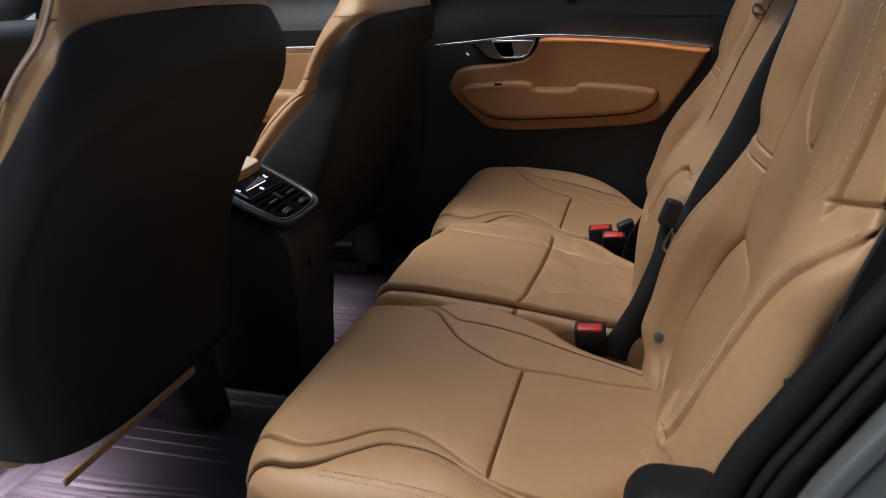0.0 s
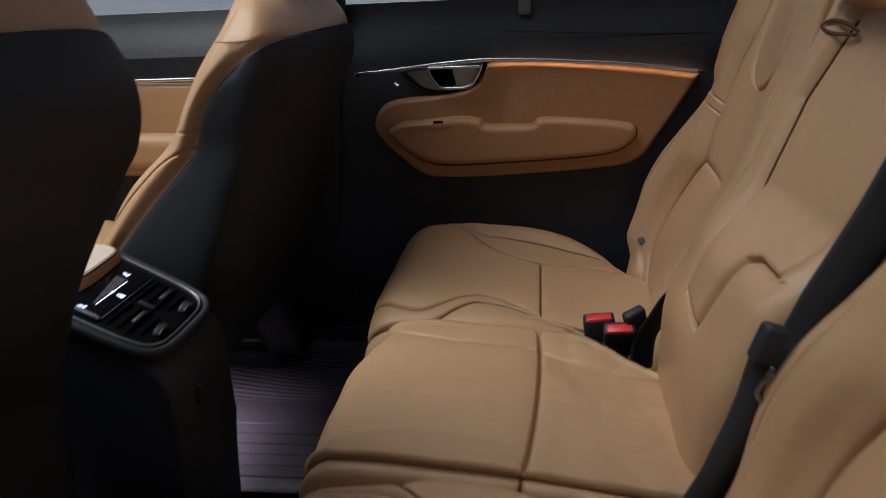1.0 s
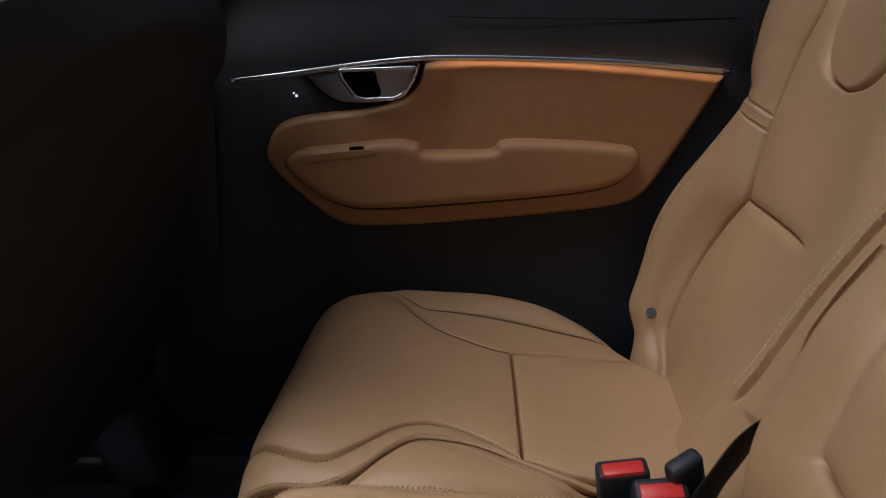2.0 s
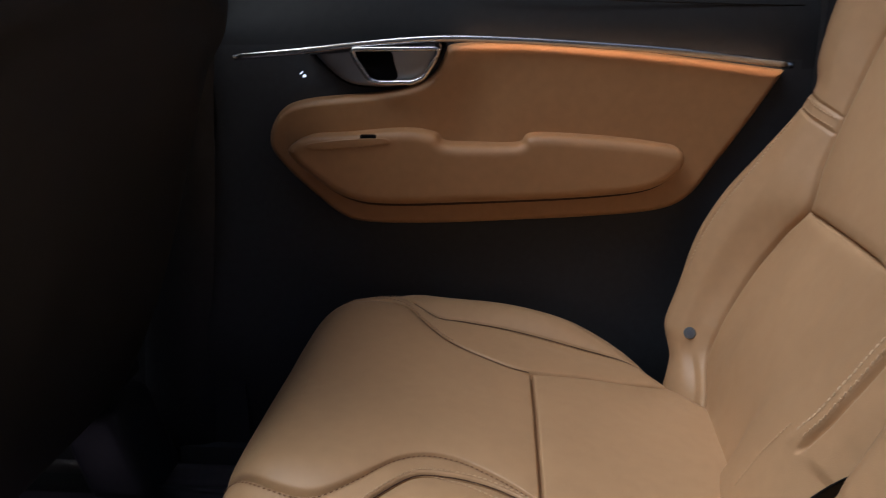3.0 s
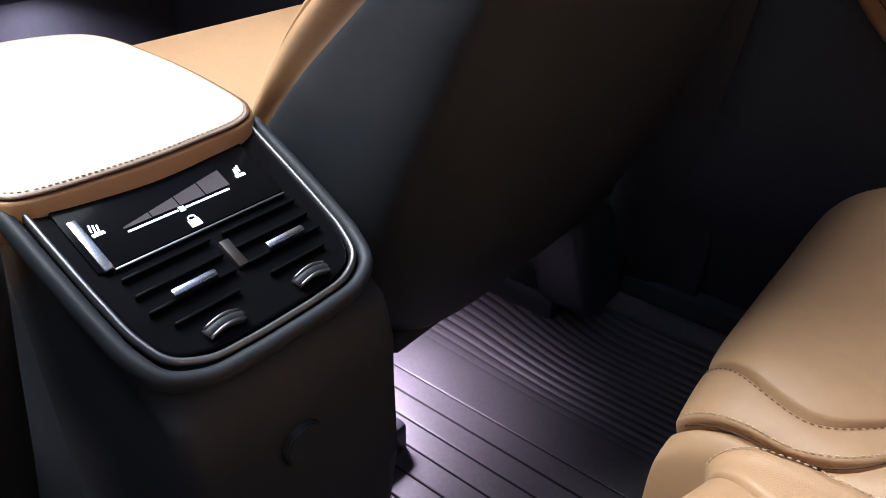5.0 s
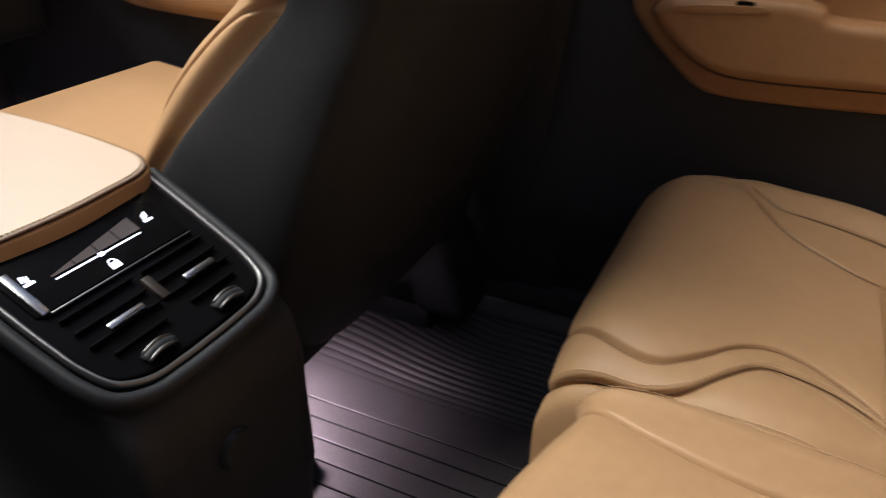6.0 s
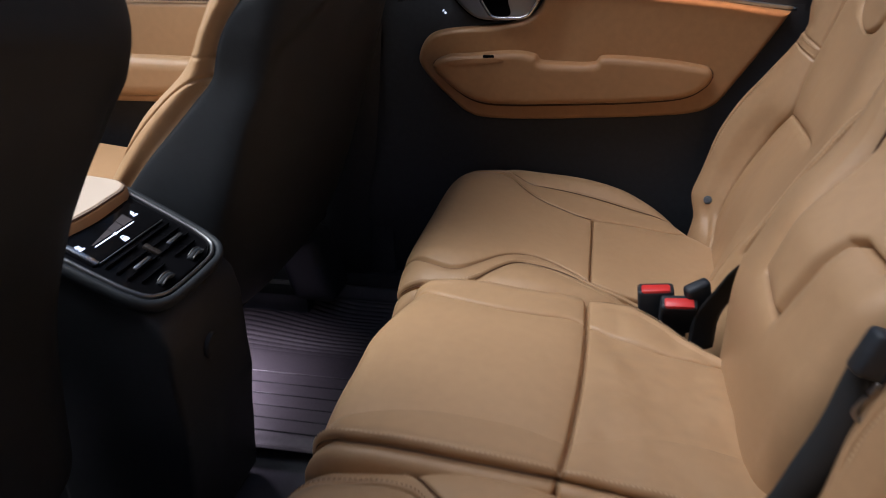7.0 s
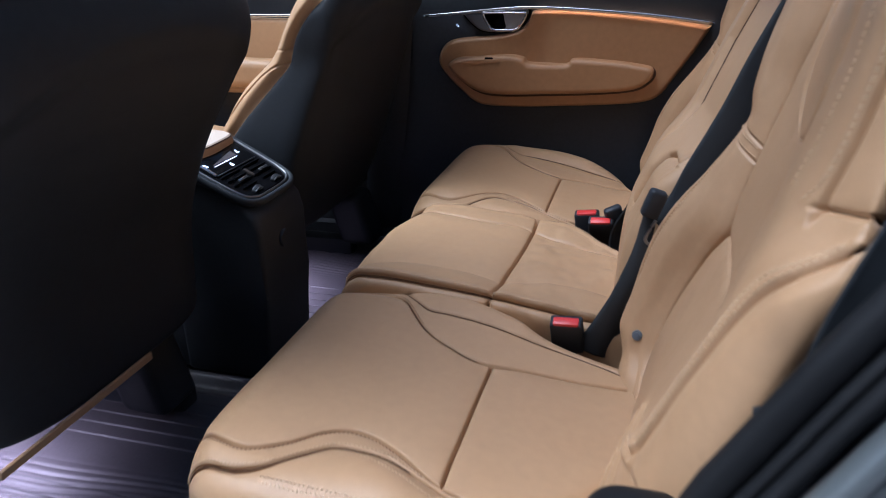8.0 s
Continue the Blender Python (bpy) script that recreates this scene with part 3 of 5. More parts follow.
CREST_N = smooth_line([(-0.08, 0.022), (0, 0.032), (0.06, 0.033), (0.134, 0.032), (0.214, 0.029), (0.257, 0.027), (0.30, 0.025), (0.34, 0.022), (0.39, 0.015), (0.42, 0.013), (0.5, 0.018), (0.56, 0.028), (0.8, 0.034)])
ROUND_Q = smooth_line([(-0.08, 0.19), (0, 0.21), (0.1, 0.232), (0.2, 0.25), (0.3, 0.260), (0.36, 0.264), (0.40, 0.25), (0.45, 0.245), (0.8, 0.24)])
ROUND_N = smooth_line([(-0.08, 0.008), (0, 0.012), (0.1, 0.012), (0.2, 0.010), (0.3, 0.008), (0.36, 0.008), (0.40, -0.004), (0.45, -0.002), (0.56, 0.006), (0.8, 0.01)])
SIDE_Q = smooth_line([(-0.08, 0.22), (0, 0.245), (0.11, 0.262), (0.2, 0.272), (0.28, 0.277), (0.4, 0.278), (0.43, 0.268), (0.8, 0.262)])
# the double row: along the crest, then over the side
ARC_U = smooth_line([(0.08, 8.0), (0.257, 8.03), (0.30, 8.18), (0.33, 8.4), (0.35, 8.62), (0.37, 8.95), (0.385, 9.25), (0.398, 9.6), (0.41, 10.1)])
U_WIDTH = smooth_line([(0.408, -0.03), (0.414, 0.02), (0.422, 0.055), (0.437, 0.083), (0.463, 0.1), (0.5, 0.106), (0.56, 0.11), (0.8, 0.115)])


def back_rails(h):
    qi, ni, sq, sn = WING_EDGE_Q(h), WING_EDGE_N(h), SEAM_Q(h), SEAM_N(h)
    cq, cn, rq, sd = CREST_Q(h), CREST_N(h), ROUND_Q(h), SIDE_Q(h)
    o = 0 * h
    q = [qi + 0.04, qi, qi + 0.019, (qi + sq) / 2 + 0.008, sq, o - 0.05, o + 0.05, cq - 0.065, cq, rq, sd, sd - 0.022, o + 0.17]
    n = [o - 0.11, ni - 0.032, ni, (ni + sn) / 2 + 0.010, sn, MID_IN_N(h), MID_OUT_N(h), SLOPE_N(h), cn, ROUND_N(h), o - 0.014, o - 0.036, o - 0.06]
    top = 0.09 * step(h, 0.68, 0.76) ** 2
    return np.stack(q), np.stack(n) - top


def back_surface(y_mid, base_x, lean, seed, tuck=True):
    c, s = math.cos(radians(lean)), math.sin(radians(lean))

    def loft(S, T):
        q, n = back_rails(S)
        i = np.clip(np.floor(T).astype(int), 0, 11)
        t = T - i

        def along(r):
            a, b, d, e = (np.take_along_axis(r, np.clip(i + k, 0, 12)[None], 0)[0] for k in (-1, 0, 1, 2))
            return 0.5 * (2 * b + (d - a) * t + (2 * a - 5 * b + 4 * d - e) * t * t + (3 * b - a - 3 * d + e) * t ** 3)
        return along(q), along(n)

    def surf(S, T):
        S, T = np.asarray(S, float), np.asarray(T, float)
        q, n = loft(S, T)
        e = 0.02
        qa, na = loft(S, np.clip(T + e, 0, 12))
        qb, nb = loft(S, np.clip(T - e, 0, 12))
        dq, dn = qa - qb, na - nb
        size = np.hypot(dq, dn) + 1e-9
        metre = size / (2 * e)
        oq, on = -dn / size, dq / size
        # seams
        d = (T - 4) * metre
        low = 1 - step(S, 0.25, 0.30)
        f = -(0.011 * low + 0.006 * (1 - low)) * groove(d, 0.0026) - (0.006 * low + 0.006 * (1 - low)) * groove(d, 0.009)
        across = step(T, 4.0, 4.2) * (1 - step(q, 0.06, 0.14))
        f = f - (0.007 * groove(S - 0.251, 0.0020) + 0.0035 * groove(S - 0.251, 0.009)) * across
        hk = np.linspace(0.09, 0.41, 40)
        run = (T - 8) * 0.05
        da = near_line(S, run, list(zip(hk, (ARC_U(hk) - 8) * 0.05))) * np.where(T > ARC_U(S), 1, -1)
        arc = step(S, 0.085, 0.10) * (1 - step(S, 0.405, 0.412))
        f = f + arc * (0.0022 * groove(da, 0.006) - 0.0055 * groove(da - 0.0085, 0.0022) + 0.004 * step(da, 0.008, 0.03) * (1 - step(da, 0.03, 0.10)))
        hs = 0.396 + 0.38 * np.clip(q - 0.2, 0, 1)
        f = f - (0.006 * groove(S - hs, 0.0022) + 0.002 * groove(S - hs, 0.008)) * step(T, 8.2, 8.5)
        dr = (T - 8.35) * metre
        row = step(S, 0.385, 0.40)
        f = f + row * (0.002 * groove(dr, 0.006) - 0.007 * groove(dr - 0.007, 0.0026))
        # the two seams across the inner wing
        wing = step(T, 1.9, 2.2) * (1 - step(T, 3.9, 4.0))
        for h0 in (0.341, 0.361):
            f = f - 0.003 * groove(S - h0 - 0.24 * np.clip(-0.14 - q, 0, 1), 0.0017) * wing
        f = f - 0.003 * groove((T - 2.35) * metre, 0.002) * step(S, 0.10, 0.14) * (1 - step(S, 0.36, 0.37))
        # the sunk pad between the shoulders
        du = np.abs(q - 0.015) - 0.92 * U_WIDTH(S)
        up = step(S, 0.402, 0.412) * step(T, 4.0, 4.3) * (1 - step(T, 7.3, 7.6))
        f = f - up * (0.007 * groove(du, 0.0030) + 0.005 * groove(du, 0.012) - 0.002 * step(-du, 0.0, 0.014))
        # the tucked corner at the foot of the outer wing
        dk = near_line(S, q, [(0.010, 0.150), (0.060, 0.135), (0.107, 0.118), (0.090, 0.150), (0.098, 0.172)])
        f = f + (0.004 * groove(dk - 0.010, 0.006) - 0.007 * groove(dk, 0.0030)) * step(T, 6, 6.5) * tuck
        f = f + ripples(S, q, seed, 0.17, 0.0035) + ripples(S, q, seed + 2, 0.05, 0.0013)
        f = f - 0.014 * (1 - step(S, 0.0, 0.045)) * (1 - step(T, 3.5, 4.0))
        q, n = q + oq * f, n + on * f
        return np.stack([base_x + s * S - c * n, y_mid - q, 0.26 + c * S + s * n], -1)
    return surf


def outer_back(y_mid, base_x, lean, seed, root):
    c, s = math.cos(radians(lean)), math.sin(radians(lean))
    surf = back_surface(y_mid, base_x, lean, seed, y_mid < 0)
    h = np.linspace(-0.07, 0.76, 520)
    u = np.concatenate([np.linspace(0, 2, 40)[:-1], np.linspace(2, 9, 330)[:-1], np.linspace(9, 12, 70)])
    S, T = np.meshgrid(h, u, indexing="ij")
    P = surf(S, T)
    q = back_surface(0.0, 0.0, 0.0, seed)(S, T)[..., 1] * -1
    key = np.where(T < 4, np.where(S < 0.361 + 0.24 * np.clip(-0.14 - q, 0, 1), 2, 6), np.where(S < 0.251, 0, 1))
    key = np.where((T >= 4) & (np.abs(q - 0.015) < 0.92 * U_WIDTH(S)) & (S > 0.408), 4, key)
    key = np.where((T > ARC_U(S)) & (S > 0.10) & (S < 0.405), 3, key)
    key = np.where((T > 8.55) & (S >= 0.405), 7, key)
    grid_parts(P[:, ::-1], np.roll(key[:, ::-1], -1, 1), {0: ("lumbar_panel", LEATHER, ""), 1: ("back_panel", LEATHER, ""), 2: ("inner_wing", LEATHER, ""), 3: ("side_panel", LEATHER, ""),
               4: ("shoulder_pad", LEATHER, ""), 6: ("inner_shoulder", LEATHER, ""), 7: ("outer_shoulder", LEATHER, "")}, root)
    face = (-c, 0, s)
    long = {"length": 0.0052, "thick": 0.0016, "gap": 0.0068, "lift": 0.0005}
    hh = np.linspace(0.105, 0.40, 160)
    for off in (-0.07, 0.075):
        sew(surf, hh, ARC_U(hh) + off * (1 - 0.3 * step(hh, 0.34, 0.38)), root, outward=face, slant=0.25, **long)
    hh = np.linspace(0.402, 0.66, 90)
    sew(surf, hh, 8.35 + 0 * hh - 0.25 * (1 - step(hh, 0.402, 0.43)), root, outward=face, **long)
    sew(surf, hh, 7.55 + 0 * hh, root, outward=face, **long)
    hh = np.linspace(0.012, 0.105, 40)
    sew(surf, hh, 7.75 + 0 * hh, root, outward=face)
    hh = np.linspace(0.13, 0.36, 80)
    sew(surf, hh, 2.42 + 0 * hh, root, outward=face)
    tt = np.linspace(2.3, 3.9, 30)
    qq = np.interp(tt, [2, 3, 4], [-0.205, -0.17, -0.14])
    for h0, off in ((0.341, 0.005), (0.361, -0.005)):
        sew(surf, h0 + off + 0.24 * np.clip(-0.14 - qq, 0, 1), tt, root, outward=face)
    # child-seat cover button at the foot of the inner wing
    h0, t0 = np.array([0.046]), np.array([3.38])
    p = surf(h0, t0)[0]
    n = np.cross(surf(h0 + 0.004, t0)[0] - p, surf(h0, t0 + 0.1)[0] - p)
    n = Vector(n).normalized()
    n = n if n.dot(Vector(face)) > 0 else -n
    turn = n.to_track_quat("Z", "Y").to_matrix().to_4x4()
    bm = bmesh.new()
    bmesh.ops.create_cone(bm, cap_ends=True, segments=24, radius1=0.0082, radius2=0.0070, depth=0.003)
    bmesh.ops.transform(bm, matrix=Matrix.Translation(Vector(p) + n * 0.001) @ turn, verts=bm.verts)
    ring = part("button", bm, GREY_TRIM, root, "small grey round button")
    bm = bmesh.new()
    bmesh.ops.create_cone(bm, cap_ends=True, segments=20, radius1=0.0048, radius2=0.0042, depth=0.002)
    bmesh.ops.transform(bm, matrix=Matrix.Translation(Vector(p) + n * 0.0026) @ turn, verts=bm.verts)
    part("button_cap", bm, CAP, ring, "bluish metal cap")


def rear_seat(side, lean, base_x, seed):
    root = thing("rear_seat", (0, side * 0.44, 0.0), "tan leather rear seat with stitched bolsters", "car seat", "outer rear seats")
    outer_cushion(side, seed, root)
    outer_back(side * 0.44, base_x, lean, seed + 1, root)
    # carpeted board behind the backrest
    c, s = math.cos(radians(lean)), math.sin(radians(lean))
    block("back_board", (0.02, 0.42, 0.60), (base_x + s * 0.31 + c * 0.075, side * 0.44, 0.26 + c * 0.31 - s * 0.075), CARPET, root, "black carpeted board behind the backrest", 0.006, 2,
          Euler((0, radians(lean), 0)).to_matrix())
    # plinth under the cushion
    block("base", (0.40, 0.44, 0.19), (0.02, side * 0.42, 0.097), CARPET, root, "black carpeted seat base", 0.01)
    return settle(root)


rear_seat(1, 20.5, 0.208, 11)
rear_seat(-1, 18.0, 0.213, 21)

def strap(name, path, widths, acrosses, mat, parent, label="", curl=0.0, thick=0.0014):
    """Belt webbing whose width and turn change along its path; curl bows it across."""
    n = len(path)
    pts = np.array(bend(path, 60))
    f = np.linspace(0, 1, n)
    g = np.linspace(0, 1, len(pts))
    w = np.interp(g, f, widths)
    ac = np.stack([np.interp(g, f, [a[k] for a in acrosses]) for k in range(3)], 1)
    t = np.gradient(pts, axis=0)
    t /= np.linalg.norm(t, axis=1)[:, None]
    ac = ac - t * np.sum(ac * t, 1)[:, None]
    ac /= np.linalg.norm(ac, axis=1)[:, None]
    up = np.cross(t, ac)
    m = 9
    ring = []
    for side in (1, -1):
        for v in (np.linspace(-1, 1, m) if side > 0 else np.linspace(1, -1, m)):
            ring.append(pts + ac * (w * v / 2)[:, None] + up * (curl * (1 - v * v) * w + side * thick / 2)[:, None])
    P = np.stack(ring, 1)
    k = P.shape[1]
    faces = [(i * k + j, i * k + (j + 1) % k, (i + 1) * k + (j + 1) % k, (i + 1) * k + j) for i in range(len(pts) - 1) for j in range(k)]
    faces += [tuple(range(k))[::-1], tuple((len(pts) - 1) * k + j for j in range(k))]
    return link_mesh(name, P.reshape(-1, 3), faces, mat, parent, label)


VEE = [(0.60, 0.05), (0.46, 0.088), (0.182, 0.056), (0.170, -0.03), (0.275, -0.048), (0.284, -0.062), (0.284, -0.118), (0.48, -0.139), (0.60, -0.145)]


def middle_seat():
    root = thing("middle_seat", (0, -0.01, 0.0), "tan leather middle rear seat, slightly raised and creased", "car seat")
    x1, x0, r = 0.235, -0.249, 0.03
    top = smooth_line([(-0.3, 0.312), (-0.2, 0.326), (-0.1, 0.318), (0, 0.306), (0.1, 0.29), (0.25, 0.268)])
    seam = smooth_line([(-0.5, 0.17), (-0.25, 0.155), (-0.183, 0.132), (-0.125, 0.121), (-0.069, 0.121), (-0.02, 0.127), (0.02, 0.113), (0.06, 0.098), (0.25, 0.092)])

    curved = smooth_line([(-0.3, 0.175), (-0.2, 0.184), (-0.05, 0.188), (0.0, 0.195), (0.038, 0.197), (0.069, 0.186), (0.098, 0.160), (0.139, 0.125), (0.175, 0.107), (0.26, 0.10)])

    def edge(x, q=-1.0):
        """Half the width; towards the far seat it is cut away at the rear, where the buckles stand."""
        return np.where(q > 0, curved(x), 0.185 - 0.010 * step(-x, 0.2, 0.27))

    def surf(S, T):
        xo, dx, ax = rounded_edge(S, x1 - x0, r, 0.2)
        x, xu = x1 - xo, x1 - S
        out, dw, al = rounded_edge(np.abs(T), edge(x, T), 0.014, 0.12)
        y = np.sign(T) * out
        d = np.minimum(seam(xu), edge(xu, T) - 0.016) - np.abs(T)
        f = 0.005 * puff(d, 0.03) - np.where(T > 0, 0.007, 0.0) * groove(d, 0.0022)
        xc = xu + 0.006 - 0.05 * T + 0.25 * T * T
        f = f - 0.011 * groove(xc, 0.0024) - 0.006 * np.exp(-np.abs(xc) / 0.016)
        rim = np.abs(T) - edge(x, T) + 0.002
        f = f - 0.013 * groove(rim, 0.0028) + 0.004 * groove(rim + 0.007, 0.004) + 0.006 * step(rim, 0.002, 0.012)
        f = f + ripples(xu, T, 31, 0.13, 0.005) + ripples(xu, T, 33, 0.045, 0.0062) * step(xu, -0.02, 0.05) + ripples(xu, T, 35, 0.05, 0.0012)
        z = np.maximum(top(x) - dx - dw + f * np.cos(al) * np.cos(ax), 0.06)
        x = x - 0.026 * (1 - step(T, 0.0, 0.17)) * step(-x, 0.02, 0.22)
        return np.stack([x + 0.2 * np.clip(dx - r, 0, 1) - f * np.sin(ax), -0.01 + y + f * np.sin(al) * np.sign(T), z], -1)

    def knots(s):
        x = x1 - s
        e, g = edge(x) - 0.002 + 0 * s, edge(x, 1.0) - 0.002
        q = np.minimum(seam(x), g - 0.014)
        return [-e - 0.14, -e, -q, q, g, g + 0.14]

    def key(i, j):
        return np.where(i == 0, 1, 0) + np.select([j == 0, j == 1, j == 2, j == 3, j == 4], [6, 4, 0, 2, 8])
    names = {0: "thigh_panel", 1: "seat_panel", 2: "thigh_side", 3: "seat_side", 4: "thigh_side", 5: "seat_side", 6: "side_wall", 7: "side_wall", 8: "side_wall", 9: "side_wall"}
    cloth(surf, [0, 0.243, 0.50, 0.68], [140, 140, 40], knots, [22, 16, 90, 16, 22], key, {k: (n, LEATHER, "") for k, n in names.items()}, root)
    xs = np.linspace(-0.262, 0.16, 150)
    for sg in (1, -1):
        sew(surf, x1 - xs, sg * (edge(xs, sg) - 0.0085), root)
    xs = np.linspace(-0.25, -0.02, 80)
    welt(surf, x1 - xs, -(edge(xs) - 0.002), root)
    # backrest
    c, sn = math.cos(radians(22)), math.sin(radians(22))
    hs, b = np.linspace(-0.06, 0.72, 320), np.linspace(-1, 1, 210)
    Hh, Bq = np.meshgrid(hs, b, indexing="ij")
    ho, dh, _ = rounded_edge(Hh + 0.06, 0.67, 0.035, 0.1)
    h = ho - 0.06
    half = 0.164 - 0.008 * step(h, 0.1, 0.5) - 0.03 * (1 - step(h, -0.04, 0.12))
    out, back, al = rounded_edge(np.abs(Bq) * (half - 0.03 + 0.03 * math.pi / 2 + 0.12), half, 0.03, 0.12)
    y = np.sign(Bq) * out
    dv = near_line(h, y, VEE)

    def border(v):
        return np.interp(v, [0.18, 0.46, 0.6], [0.056, 0.088, 0.05])
    panel = (h > np.interp(y, [-0.15, -0.118, -0.06, -0.047, -0.03, 0.056], [0.29, 0.284, 0.284, 0.275, 0.170, 0.182])) & (y < border(h)) & (y > -0.139)
    n = 0.010 * puff(dv, 0.013) - 0.010 * groove(dv, 0.0028) + 0.005 * panel * step(dv, 0.0, 0.010)
    n = n + 0.012 * (1 - (y / 0.18) ** 2)
    # higher up a flat panel slopes to the near side, with a rolled border beyond its seam
    seam_y = border(h)
    flat = np.interp(y - seam_y, [-0.23, -0.02, -0.004, 0.004, 0.016, 0.04, 0.09], [-0.034, -0.018, -0.016, -0.015, -0.005, -0.002, -0.008]) - 0.008 * groove(dv, 0.0024)
    w = step(h, 0.24, 0.36)
    n = n * (1 - w) + flat * w + ripples(h, y, 41, 0.2, 0.002) + ripples(h, y, 43, 0.06, 0.0009)
    n = n - 0.047 * (1 - step(h, -0.02, 0.17))
    n = n - back - dh
    P = np.stack([0.137 + sn * h - c * n, -0.01 + y, 0.26 + c * h + sn * n], -1)
    P = P[:, ::-1]
    grid_parts(P, np.roll(panel[:, ::-1], 1, 1).astype(int), {0: ("back_panel", LEATHER, ""), 1: ("upper_panel", LEATHER, "")}, root)
    block("base", (0.40, 0.33, 0.19), (0.02, -0.01, 0.097), CARPET, root, "black carpeted seat base", 0.01)
    # pale pull flap, and a dark strip as its slot's shade, on the side towards the far seat
    strap("pull_flap", [(0.214, 0.148, 0.446), (0.225, 0.151, 0.474), (0.247, 0.152, 0.514), (0.271, 0.151, 0.556)], [0.004, 0.014, 0.013, 0.005], [(1, 0, -0.45)] * 4, LEATHER, root, "folded leather pull flap", curl=0.15, thick=0.003)
    strap("flap_slot_shade", [(0.227, 0.150, 0.458), (0.251, 0.1525, 0.498), (0.275, 0.151, 0.544)], [0.003, 0.012, 0.003], [(1, 0, -0.45)] * 3, GAP_BROWN, root, "dark brown strip painted as the shaded slot beside the flap")
    # headrest with its strap
    turn = Euler((0, radians(20), 0)).to_matrix()
    block("headrest", (0.09, 0.23, 0.13), (0.383, -0.01, 0.850), LEATHER, root, "tan leather headrest", 0.035, 6, turn)
    def above(h, y, n):
        return (0.137 + sn * h - c * n, -0.01 + y, 0.26 + c * h + sn * n)
    tube("border_seam", [above(float(v), float(border(v)), -0.0165 - 0.0045 * float(1 - step(v, 0.30, 0.36))) for v in np.linspace(0.34, 0.56, 30)], 0.0017, GAP_BROWN, root, "dark seam beside the rolled border", sides=6)
    loop = [(0.545, 0.125, -0.001), (0.552, 0.095, 0.001), (0.552, 0.06, -0.004), (0.545, 0.03, -0.011), (0.540, 0.06, -0.007), (0.539, 0.095, -0.001)]
    tube("pull_loop", bend([above(*p) for p in loop + loop[:1]], 30), 0.0022, GAP_BROWN, root, "thin brown leather pull loop", sides=8, flat=0.45, across=(0.3, 0, 1))
    return settle(root)


middle_seat()


# ---------------------------------------------------------------- seat belts and buckles
def ribbon(name, path, width, across, mat, parent, label="", thick=0.0014):
    return tube(name, path, width / 2, mat, parent, label, sides=8, flat=thick / width * 2, across=across)


def buckle(name, at, aim, label):
    """A belt buckle: black case, red push key, stalk."""
    root = thing(name, at, label, "belt buckle", "rear belt buckles")
    side0 = Vector((0, 1, 0))
    zz = Vector(aim).normalized()
    yy = (side0 - zz * side0.dot(zz)).normalized()
    xx = yy.cross(zz)
    turn = Matrix((xx, yy, zz)).transposed()
    up = turn @ Vector((0, 0, 1))
    side = turn @ Vector((0, 1, 0))
    p = Vector(at)
    block("case", (0.050, 0.024, 0.066), p, PLASTIC, root, "black plastic case", 0.005, 3, turn)
    block("key", (0.040, 0.016, 0.012), p + up * 0.0295 - side * 0.003, RED, root, "red push key", 0.003, 2, turn)
    block("stalk", (0.030, 0.014, 0.09), p - up * 0.07, PLASTIC, root, "", 0.004, 2, turn)
    return settle(root)


buckle("belt_buckle", (0.105, -0.215, 0.266), (-0.05, -0.35, 0.9), "black belt buckle with a red key beside the near seat")
buckle("belt_buckle", (0.093, 0.215, 0.288), (-0.1, -0.2, 0.95), "black belt buckle with a red key between the seats")
buckle("belt_buckle", (0.122, 0.196, 0.286), (-0.05, -0.45, 0.85), "black belt buckle with a red key between the seats")


def middle_belt():
    root = thing("seat_belt", (0.2, -0.2, 0.3), "black belt webbing with a tongue hanging beside the middle seat", "seat belt")
    strap("webbing", [(0.43, -0.17, 0.90), (0.377, -0.178, 0.762), (0.344, -0.183, 0.686), (0.313, -0.186, 0.608), (0.279, -0.188, 0.538), (0.250, -0.190, 0.480), (0.226, -0.196, 0.452)],
          [0.048, 0.048, 0.050, 0.050, 0.048, 0.044, 0.03], [(0.9, 0.25, -0.4), (0.9, 0.2, -0.42), (0.9, 0.12, -0.42), (0.92, 0.05, -0.4), (0.9, -0.05, -0.42), (0.9, -0.1, -0.42), (0.9, -0.3, -0.3)], WEBBING, root, curl=0.06)
    strap("webbing", [(0.216, -0.205, 0.478), (0.209, -0.206, 0.44), (0.203, -0.206, 0.40), (0.190, -0.206, 0.35), (0.170, -0.206, 0.295), (0.145, -0.204, 0.235)],
          [0.022, 0.024, 0.032, 0.038, 0.050, 0.062], [(0.9, -0.5, 0), (0.8, -0.6, -0.1), (0.9, -0.3, -0.2), (0.9, 0.1, -0.25), (0.9, 0.25, -0.3), (0.9, 0.2, -0.3)], WEBBING, root, curl=0.16)
    turn = Euler((0, radians(20), radians(12))).to_matrix()
    block("tongue", (0.026, 0.020, 0.042), (0.217, -0.214, 0.490), PLASTIC, root, "black plastic belt tongue", 0.006, 3, turn)
    tube("tongue_plate", bend([(0.222, -0.222, 0.468), (0.214, -0.222, 0.452), (0.210, -0.221, 0.436), (0.215, -0.221, 0.430), (0.222, -0.221, 0.440)], 20), 0.0026, SATIN, root, "bare metal tongue plate", sides=8, flat=0.5)
    return settle(root)


middle_belt()


